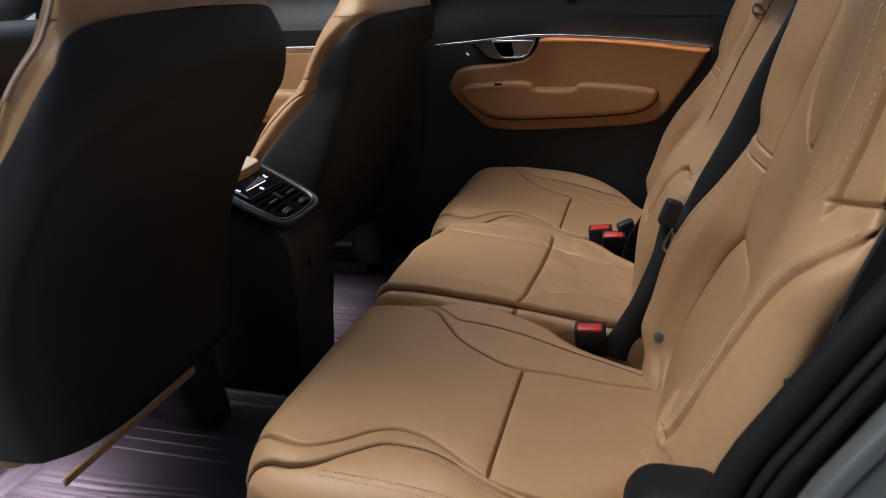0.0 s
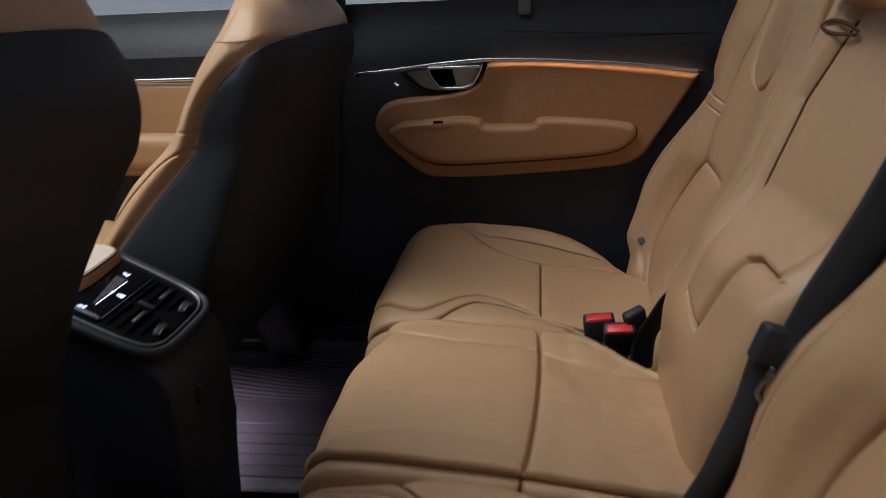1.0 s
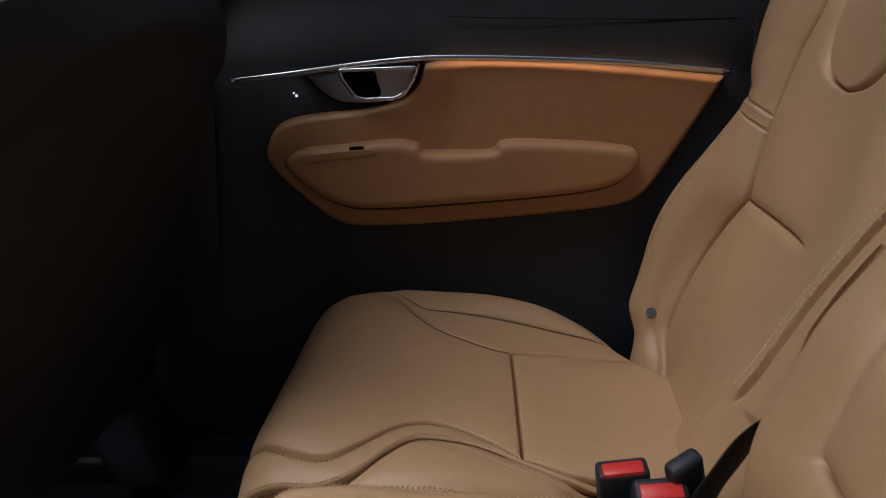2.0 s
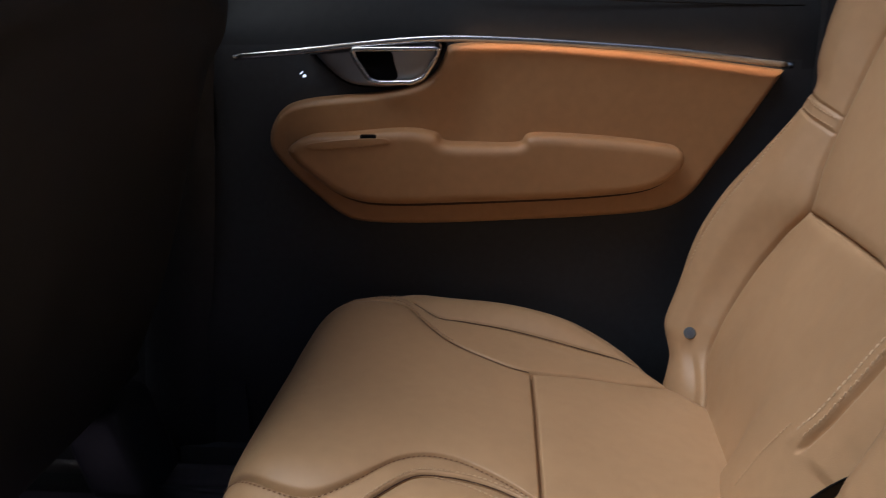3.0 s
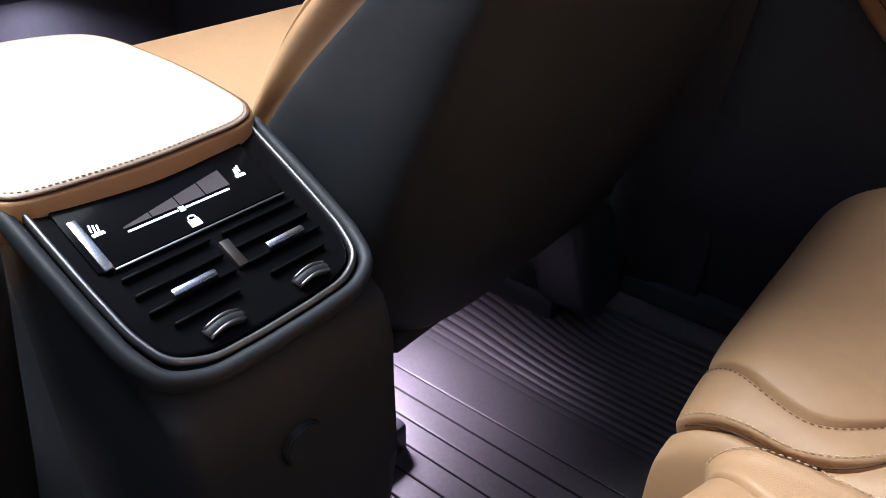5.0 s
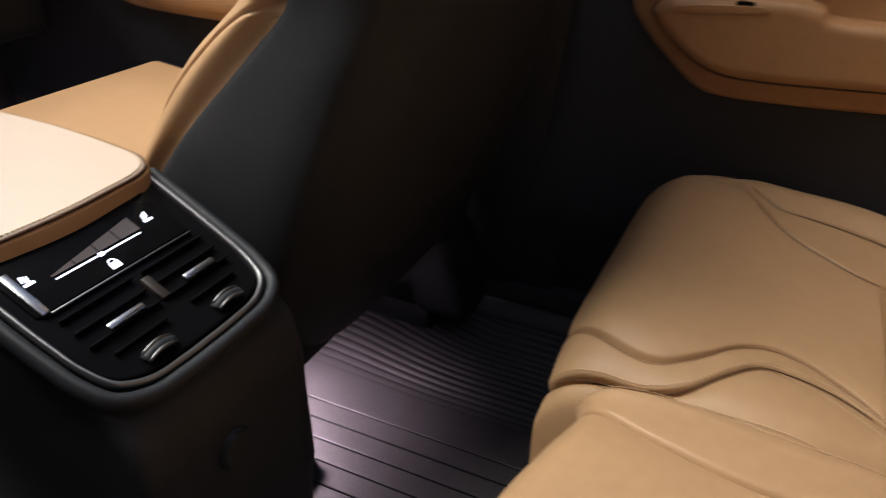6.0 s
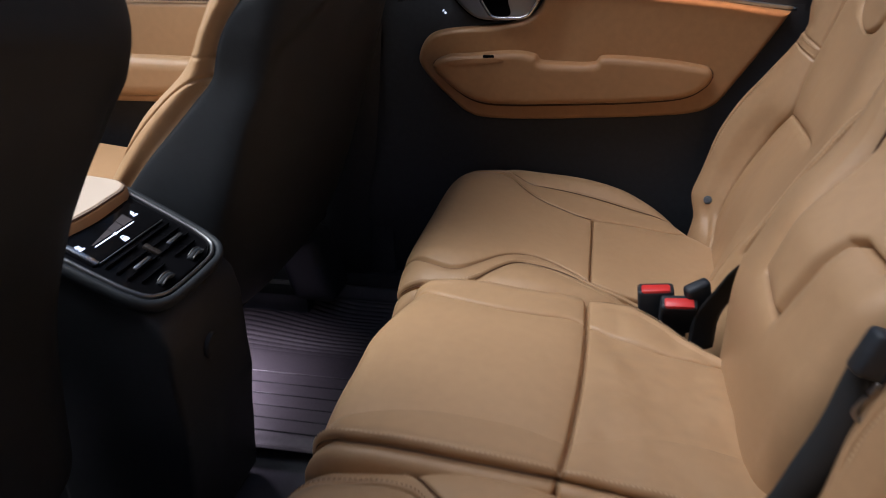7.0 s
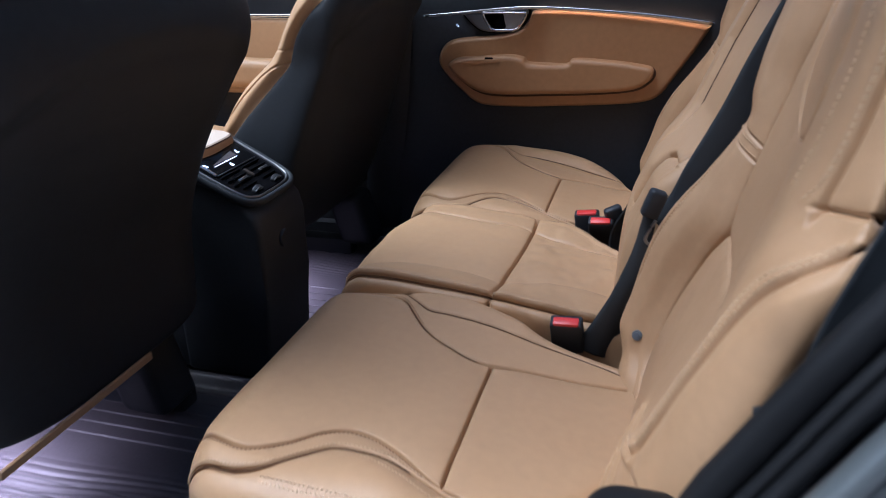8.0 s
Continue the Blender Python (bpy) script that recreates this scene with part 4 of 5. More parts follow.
def far_belt():
    root = thing("seat_belt", (0.15, 0.2, 0.26), "black belt tongue and webbing lying in the seat gap", "seat belt")
    ribbon("webbing", bend([(0.235, 0.185, 0.395), (0.211, 0.186, 0.378), (0.202, 0.187, 0.368), (0.182, 0.19, 0.332), (0.163, 0.192, 0.294), (0.158, 0.195, 0.23)], 24), 0.05, (0.75, 0.55, -0.2), WEBBING, root)
    block("tongue", (0.036, 0.018, 0.055), (0.147, 0.197, 0.315), PLASTIC, root, "black plastic belt tongue", 0.006, 3, Euler((0.2, radians(-20), 0.4)).to_matrix())
    return settle(root)


far_belt()

# ---------------------------------------------------------------- front seats
# side profile of a front seat over its height: rear face, front edge of the wings, where the shell ends, half width
REAR = smooth_line([(0.22, -0.545), (0.30, -0.505), (0.5, -0.435), (0.65, -0.39), (0.74, -0.372), (0.79, -0.382), (0.82, -0.40), (0.85, -0.44)])
FRONT = smooth_line([(0.22, -0.86), (0.40, -0.775), (0.476, -0.722), (0.56, -0.659), (0.63, -0.578), (0.68, -0.546), (0.743, -0.508), (0.79, -0.475), (0.82, -0.464), (0.85, -0.460)])
SHELL_END = smooth_line([(0.22, -0.825), (0.415, -0.697), (0.489, -0.636), (0.58, -0.547), (0.615, -0.515), (0.635, -0.507), (0.667, -0.493), (0.70, -0.470), (0.735, -0.434), (0.755, -0.407), (0.768, -0.382), (0.780, -0.34), (0.80, -0.25), (0.86, -0.15)])
SHELL_END_DRIVER = smooth_line([(0.22, -0.83), (0.415, -0.700), (0.489, -0.645), (0.58, -0.575), (0.629, -0.535), (0.667, -0.51), (0.716, -0.478), (0.765, -0.44), (0.797, -0.415), (0.814, -0.385), (0.83, -0.33), (0.87, -0.20)])
WING_SEAM = smooth_line([(-0.80, 0.36), (-0.70, 0.473), (-0.664, 0.509), (-0.646, 0.528), (-0.624, 0.550), (-0.602, 0.570), (-0.583, 0.587), (-0.564, 0.600), (-0.543, 0.611), (-0.524, 0.616), (-0.508, 0.619), (-0.40, 0.622)])
REAR_DRIVER = smooth_line([(0.22, -0.535), (0.30, -0.540), (0.41, -0.535), (0.51, -0.497), (0.57, -0.462), (0.65, -0.418), (0.72, -0.395), (0.79, -0.405), (0.82, -0.42), (0.85, -0.455)])
HALF = smooth_line([(0.22, 0.25), (0.3, 0.262), (0.45, 0.272), (0.56, 0.262), (0.615, 0.256), (0.68, 0.264), (0.74, 0.262), (0.79, 0.24), (0.82, 0.205), (0.84, 0.16), (0.85, 0.13)])


HALF_OUTER = smooth_line([(0.22, 0.25), (0.3, 0.265), (0.45, 0.276), (0.56, 0.276), (0.68, 0.272), (0.74, 0.264), (0.79, 0.24), (0.82, 0.205), (0.84, 0.16), (0.85, 0.13)])


def front_seat(side, shift, lean=0.0, REAR=REAR, HALF_OUTER=HALF, SHELL_END=SHELL_END):
    root = thing("front_seat", (-0.8, side * 0.402, 0.0), "front seat in tan leather with a black moulded back shell", "car seat", "front seats")

    def section(z, a):
        """A place on the padded back at height z and angle a (0: straight behind), and how far it lies behind the shell's end."""
        rear, fore = REAR(z), FRONT(z)
        mid = rear * 0.55 + fore * 0.45
        cx, cy = np.cos(a), np.sin(a)
        half = np.where(cy > 0, HALF_OUTER(z), HALF(z))
        ex = np.sign(cx) * np.abs(cx) ** 0.55
        ey = np.sign(cy) * np.abs(cy) ** 0.5
        x = np.where(cx > 0, mid + (rear - mid) * ex, mid + (mid - fore) * ex)
        y = half * ey
        x = x + (cx < 0) * step(1 - np.abs(y) / half, 0.12, 0.5) * 0.07 * (1 - step(z, 0.66, 0.79))
        # the padded wings stand out beyond the shell
        end = SHELL_END(z)
        ahead = (end - x) / (end - fore + 0.001)
        y = y + np.sign(y) * np.where(y < 0, 0.018, 0.030) * step(ahead, 0.0, np.where(y < 0, 0.4, 0.8)) * (1 - 0.9 * step(ahead, 0.62, 1.0)) * (np.abs(y) > 0.6 * half) * (1 - step(z, 0.68, 0.85)) * step(z, 0.36, 0.46)
        return x, y

    def limit(z, more=0.0):
        rear, fore = REAR(z), FRONT(z)
        mid = rear * 0.55 + fore * 0.45
        e = SHELL_END(z) + more - mid
        e = np.where(e > 0, e / (rear - mid), e / (mid - fore))
        e = np.clip(e, -1, 1)
        return np.arccos(np.clip(np.sign(e) * np.abs(e) ** (1 / 0.55), -1, 1))

    def place(x, y, z):
        tall = z + np.clip(z - 0.78, 0, 1) ** 2 * (27.0 if side < 0 else 0.0)
        return np.stack([x + shift + lean * (z - 0.75), side * (0.402 + y), tall], -1)
    rows = np.concatenate([np.linspace(0.222, 0.74, 230), np.linspace(0.742, 0.85, 120)])
    
    def more(z):
        return 0.016 * step(z, 0.62, 0.72) * (1 - step(z, 0.76, 0.80)) * (side < 0)
    ab = limit(rows, more(rows))
    # shell: thick, with a rolled border
    use = rows[ab > 0.03]
    t = eased(True, 120, 0.6)[None, :] * 2 - 1
    z = np.repeat(use[:, None], t.shape[1], 1)
    a = limit(use, more(use))[:, None] * t
    x, y = section(z, a)
    rim = (1 - np.abs(t)) * limit(use)[:, None] * 0.2
    low = z - 0.222
    thick = 0.007 * (1 - np.exp(-rim / 0.004)) * (1 - np.exp(-low / 0.006))
    x, y = x + thick * np.cos(a), y * (1 + thick / 0.24)
    arch = 0.735 - 0.5 * y ** 2 - 9 * y ** 4
    x = x - 0.012 * step(arch - z, -0.012, 0.03) * step(np.cos(a), 0.25, 0.6)
    P = place(x, y, z)
    if side > 0:
        P = P[:, ::-1]
    grid_parts(P, np.zeros(P.shape[:2], int), {0: ("back_shell", SHELL, "black moulded back shell")}, root)
    # leather in front of it, over the wings and shoulders
    t = eased(True, 190, 0.5)[None, :]
    z = np.repeat(rows[:, None], t.shape[1], 1)
    a = ab[:, None] + 2 * (math.pi - ab[:, None]) * t
    x, y = section(z, a)
    seam_z = 0.6445 + 0.125 * (x + 0.518)
    grow = (-0.0035 * groove(z - seam_z, 0.0016) - 0.0042 * groove((z - WING_SEAM(x)) * 0.75, 0.0017)) * (y < 0) - 0.003 * groove(x - FRONT(z) - 0.026, 0.0030) * (z > 0.645)
    y = y * (1 + grow / 0.24)
    P = place(x, y, z)
    keys = (z > 0.605).astype(int)
    if side > 0:
        P = P[:, ::-1]
    grid_parts(P, keys, {0: ("wing_cover", LEATHER, ""), 1: ("shoulder_cover", LEATHER, "")}, root)
    ring = P[-1, :-1:2]
    cen = ring.mean(0) + np.array([0, 0, 0.010])
    n = len(ring)
    link_mesh("top", [cen] + list(ring), [(0, i + 1, (i + 1) % n + 1) for i in range(n)], LEATHER, root)
    # stitches along the wing seams on the side that faces the console
    aa = np.linspace(0.5 * math.pi, math.pi, 200)
    pts = []
    for q in np.linspace(-0.70, -0.515, 60):
        v = float(WING_SEAM(q)) - 0.010
        tx, ty = section(np.full(200, v), aa)
        if tx[-1] < q < tx[0]:
            pts.append((q, -float(np.interp(-q, -tx, ty)) - 0.0008, v))
    p = np.array(pts)
    v, f = stitch_mesh(place(p[:, 0], p[:, 1], p[:, 2]), np.tile([0, -side, 0.0], (len(p), 1)), thick=0.0009)
    link_mesh("stitching", v, f, DARK_THREAD, root, "brown stitching thread")
    if side < 0:
        pts = []
        for v in np.linspace(0.60, 0.845, 70):
            tx, ty = section(np.full(200, v), aa)
            q = float(FRONT(v)) + 0.030
            pts.append((q, float(np.interp(-q, -tx, ty)) + 0.001, v))
        p = np.array(pts)
        edge = place(p[:, 0], p[:, 1], p[:, 2])
        # added pale tube: window light on the wing's front edge, as colour
        tube("wing_lit_edge", [tuple(q) for q in edge], 0.0026, LIT_LEATHER, root, "pale tube drawn as the window-lit edge of the wing", sides=8, flat=0.6, across=(1, 0, 0))
        back = edge + np.array([0.009, 0, 0])
        v, f = stitch_mesh(back, np.tile([0, -1.0, 0.0], (len(back), 1)))
        link_mesh("stitching", v, f, THREAD, root, "pale stitching thread")
    tz = np.array([0.692])
    tx, ty = section(np.full(200, 0.692), aa)
    k = int(np.argmin(np.abs(tx - float(FRONT(0.692)) - 0.026)))
    tp = place(tx[k:k + 1], -ty[k:k + 1], tz)[0]
    block("tag", (0.012, 0.006, 0.015), tuple(tp), SEAL, root, "small dark fabric tag", 0.001, 1)
    dx = shift + lean * (0.3 - 0.75)

    # cushion and base
    def cush(v):
        return (v[0], v[1] * (1 + 0.04 * (v[2] > 0)), v[2] + (0.11 * (-v[0]) if v[2] > 0 else 0))
    block("seat_cushion", (0.57, 0.47, 0.15), (-0.925 + dx, side * 0.415, 0.268), LEATHER, root, "tan leather seat cushion", 0.03, 6, None, cush)
    block("seat_base", (0.50, 0.44, 0.10), (-0.93 + dx, side * 0.402, 0.235), PLASTIC, root, "black plastic seat base", 0.02, 3)
    for s2 in (1, -1):
        block("rail", (0.66, 0.05, 0.05), (-0.93 + dx, side * 0.402 + s2 * 0.19, 0.03), PLASTIC, root, "black seat rail", 0.008, 2)
        if s2 != side and side > 0 or s2 == side and side < 0:
            continue
        block("rail_cover", (0.10, 0.11, 0.15), ((-0.60 if side > 0 else -0.655) + dx, side * 0.402 + s2 * (0.215 if side > 0 else 0.155), 0.115), PLASTIC, root, "black rail end cover", 0.02, 3, None,
              lambda v: (v[0] + (0.02 if v[2] < 0 else -0.02), v[1], v[2]))
    # headrest on its two posts
    dx, up = shift + lean * 0.12, 0.055 if side < 0 else 0.0
    for s2 in (1, -1):
        tube("post", [(-0.44 + dx, side * 0.402 + s2 * 0.06, 0.82 + up), (-0.425 + dx, side * 0.402 + s2 * 0.06, 0.92 + up)], 0.007, CHROME, root, "headrest post")
        tube("post_collar", [(-0.440 + dx, side * 0.402 + s2 * 0.06, 0.845 + up), (-0.437 + dx, side * 0.402 + s2 * 0.06, 0.868 + up)], 0.02, PLASTIC, root, "black collar", sides=16)
    block("headrest_base", (0.075, 0.18, 0.035), (-0.435 + dx, side * 0.402, 0.866 + up), PLASTIC, root, "black moulded headrest base", 0.012, 3)
    block("headrest", (0.10, 0.27, 0.19), (-0.42 + dx, side * 0.402, 0.975 + up), LEATHER, root, "tan leather headrest", 0.04, 6, Euler((0, radians(12), 0)).to_matrix())
    if side > 0:
        block("lower_edge", (0.016, 0.46, 0.022), (-0.568, 0.402, 0.231), SHELL, root, "straight black lower edge of the shell", 0.005, 2)
    if side < 0:
        block("valance", (0.006, 0.31, 0.014), (-0.552, side * 0.522, 0.224), LEATHER, root, "thin tan leather edge under the shell", 0.002, 1)
    return settle(root)


front_seat(1, 0.0)
front_seat(-1, -0.015, 0.0, REAR_DRIVER, HALF_OUTER, SHELL_END_DRIVER)


# ---------------------------------------------------------------- centre console
def console():
    root = thing("centre_console", (-0.8, 0, 0), "black centre console with a tan armrest lid", "console")
    # body: a lofted box whose rear end leans
    def taper(v):
        x, y, z = v
        if z > 0:
            y *= 0.92
        return (x, y, z)
    block("body", (0.80, 0.195, 0.36), (-0.91, 0.005, 0.19), PLASTIC, root, "", 0.02, 4, None, taper)
    # rear end below the vents
    prof = [(-0.70, 0.46), (-0.645, 0.452), (-0.52, 0.388), (-0.497, 0.368), (-0.488, 0.33), (-0.492, 0.2), (-0.505, 0.01), (-0.70, 0.01)]
    bm = bmesh.new()
    rows = []
    for y in (-0.095, 0.098):
        rows.append([bm.verts.new((x, y, z)) for x, z in prof])
    n = len(prof)
    for i in range(n):
        bm.faces.new([rows[0][i], rows[0][(i + 1) % n], rows[1][(i + 1) % n], rows[1][i]])
    bm.faces.new(rows[0]), bm.faces.new(rows[1][::-1])
    bmesh.ops.bevel(bm, geom=[e for e in bm.edges], offset=0.012, segments=4, affect="EDGES", profile=0.5)
    part("rear_cover", bm, PLASTIC, root)
    # power socket cap
    bm = bmesh.new()
    bmesh.ops.create_cone(bm, cap_ends=True, segments=28, radius1=0.019, radius2=0.017, depth=0.006)
    bmesh.ops.bevel(bm, geom=[e for e in bm.edges], offset=0.0012, segments=2, affect="EDGES")
    bmesh.ops.transform(bm, matrix=Matrix.Translation((-0.4865, -0.008, 0.297)) @ Euler((0, radians(90), 0)).to_matrix().to_4x4(), verts=bm.verts)
    part("socket_cap", bm, PLASTIC, root, "round black socket cap")
    # armrest lid
    out = ring_outline([(-0.632, -0.085), (-0.626, -0.04), (-0.624, 0.0), (-0.626, 0.04), (-0.630, 0.078), (-0.645, 0.100), (-0.68, 0.112), (-0.80, 0.122), (-0.91, 0.105), (-0.94, 0.0), (-0.91, -0.10), (-0.80, -0.12), (-0.68, -0.112), (-0.645, -0.102)], 140)
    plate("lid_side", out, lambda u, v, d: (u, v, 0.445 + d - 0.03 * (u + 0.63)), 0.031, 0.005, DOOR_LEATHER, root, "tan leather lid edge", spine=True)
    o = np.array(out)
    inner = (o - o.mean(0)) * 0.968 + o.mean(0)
    # the pad's pale colour carries the glare on the lid's top
    plate("lid_top", inner, lambda u, v, d: (u, v, 0.475 + d - 0.03 * (u + 0.63)), 0.0042, 0.004, LIT_LEATHER, root, "smooth tan leather lid pad, paled for the strong light on it", spine=True)
    mid = [(p[0], p[1], 0.4793 - 0.03 * (p[0] + 0.63)) for p in (o - o.mean(0)) * 0.945 + o.mean(0)]
    crease = [(p[0], p[1], 0.4766 - 0.03 * (p[0] + 0.63)) for p in (o - o.mean(0)) * 0.972 + o.mean(0)]
    tube("lid_seam", crease, 0.0013, GAP_BROWN, root, "dark seam round the lid pad", sides=6, closed=True)
    v, f = stitch_mesh(mid, np.tile([0, 0, 1.0], (len(mid), 1)), length=0.0026, thick=0.0009, gap=0.0042)
    link_mesh("stitching", v, f, THREAD, root, "pale stitching thread")
    # side rails of the console beside the front seats
    for s in (1, -1):
        block("side_pad", (0.50, 0.03, 0.10), (-1.15, s * 0.115, 0.345), LEATHER, root, "tan leather console side", 0.01)

    # climate panel: u across, v down the slope
    o3 = Vector((-0.645, 0.001, 0.460))
    down = Vector((0.125, 0, -0.064)).normalized()
    up = Vector((0.064, 0, 0.125)).normalized()
    turn = Matrix((( 0, down.x, up.x), (1, down.y, up.y), (0, down.z, up.z)))

    def on(u, v, d=0.0):
        return tuple(o3 + Vector((0, u, 0)) + down * v + up * d)

    def bar(name, u, v, su, sv, sd, mat, label="", d=0.0, bevel=0.0015, spin=0.0):
        return block(name, (su, sv, sd), on(u, v, d + sd / 2), mat, root, label, bevel, 2, turn @ Euler((0, 0, radians(spin))).to_matrix())

    face = ring_outline([(-0.088, -0.005), (0.0, -0.006), (0.088, -0.005), (0.087, 0.08), (0.080, 0.130), (0.055, 0.147), (0, 0.150), (-0.055, 0.147), (-0.080, 0.130), (-0.087, 0.08)], 100)
    plate("panel", face, lambda u, v, d: on(u, v, d), 0.008, 0.003, GLOSS, root, "gloss black climate panel")
    rim = [(-0.091, -0.004), (-0.090, 0.05), (-0.0885, 0.09), (-0.086, 0.118), (-0.078, 0.140), (-0.060, 0.151), (-0.03, 0.1545), (0, 0.155)]
    rim = rim + [(-u, v) for u, v in rim[-2::-1]]
    tube("bezel", bend([on(u, v, 0.007) for u, v in rim], 90), 0.0044, SATIN, root, "satin metal bezel", sides=10, flat=0.6, across=tuple(up))
    tube("bezel_surround", bend([on(u * 1.10, v * 1.055, 0.002) for u, v in rim], 90), 0.009, PLASTIC, root, "rounded black surround", sides=10, flat=0.7, across=tuple(up))
    bar("touch_screen", -0.004, 0.034, 0.150, 0.066, 0.002, GLOSS, "gloss black touch screen", 0.008)
    def mark(name, u, v, *more, **kw):
        return bar(name, u - 0.006, v + 0.004, *more, **kw)

    def at(u, v, d):
        return on(u - 0.006, v + 0.004, d)
    mark("screen_edge", 0.006, 0.0655, 0.138, 0.0018, 0.003, SATIN, "thin metal line", 0.0085, 0.0005)
    mark("screen_end", -0.0665, 0.043, 0.007, 0.044, 0.005, CHROME, "bright metal strip", 0.0085)
    # lit marks of the screen
    for u0, u1 in ((-0.040, -0.002), (0.004, 0.041)):
        mark("slider", (u0 + u1) / 2, 0.0435, u1 - u0, 0.0015, 0.0003, ICON, "lit temperature line", 0.0105, 0)
    mark("slider_knob", 0.001, 0.0435, 0.0042, 0.0042, 0.0003, ICON, "", 0.0107, 0)
    for k in range(4):
        u0, u1 = -0.041 + 0.0215 * k, -0.0205 + 0.0215 * k
        top0, top1 = 0.0016 + 0.0036 * k, 0.0050 + 0.0036 * k
        quad = [at(u0, 0.0405, 0.0107), at(u1, 0.0405, 0.0107), at(u1, 0.0405 - top1, 0.0107), at(u0, 0.0405 - top0, 0.0107)]
        link_mesh("level_mark", quad, [(0, 1, 2, 3)], LEVEL, root, "dim grey level mark", smooth=False)
    for s in (1, -1):
        for k in range(3):
            mark("heat_mark", s * (0.0545 + 0.0022 * k), 0.0325 - 0.0010 * k, 0.0012, 0.0062, 0.0003, ICON, "lit seat symbol", 0.0105, 0, 12)
        mark("seat_icon", s * 0.0565, 0.0365, 0.0085, 0.0026, 0.0003, ICON, "lit seat symbol", 0.0106, 0)
    mark("lock_icon", 0.002, 0.0575, 0.0085, 0.0062, 0.0003, ICON, "lit lock symbol", 0.0105, 0)
    tube("lock_bow", [at(-0.001, 0.0545, 0.0107), at(-0.0005, 0.052, 0.0107), at(0.002, 0.051, 0.0107), at(0.0045, 0.052, 0.0107), at(0.005, 0.0545, 0.0107)], 0.0006, ICON, root, "", sides=5)
    # vents
    for k in range(4):
        for s in (1, -1):
            bar("louvre", s * 0.038, 0.079 + 0.0145 * k, 0.066 if k < 3 else 0.05, 0.0022, 0.0045, GLOSS, "gloss black louvre", 0.0085, 0.0008)
    bar("divider", 0.002, 0.096, 0.008, 0.024, 0.005, PANEL_BROWN, "dull brown divider", 0.0075, 0.001)
    for s in (1, -1):
        bar("louvre_tab", s * 0.038 + 0.002, 0.1045, 0.034, 0.0062, 0.007, CHROME, "chrome louvre tab", 0.0095, 0.002)
        for r in (0, 1):
            pts = [on(s * 0.037 + du, 0.1355 + 0.0075 * r - 0.002 * math.cos(du * 90), 0.012 + 0.004 * math.cos(du * 110)) for du in np.linspace(-0.0135, 0.0135, 11)]
            tube("thumb_wheel_rim", pts, 0.0011, SATIN, root, "satin wheel rim", sides=6)
        pts = [on(s * 0.037 + du, 0.139 - 0.002 * math.cos(du * 90), 0.0080 + 0.004 * math.cos(du * 110)) for du in np.linspace(-0.0135, 0.0135, 11)]
        tube("thumb_wheel", pts, 0.0045, PLASTIC, root, "ribbed thumb wheel", sides=10)
    return settle(root)


console()


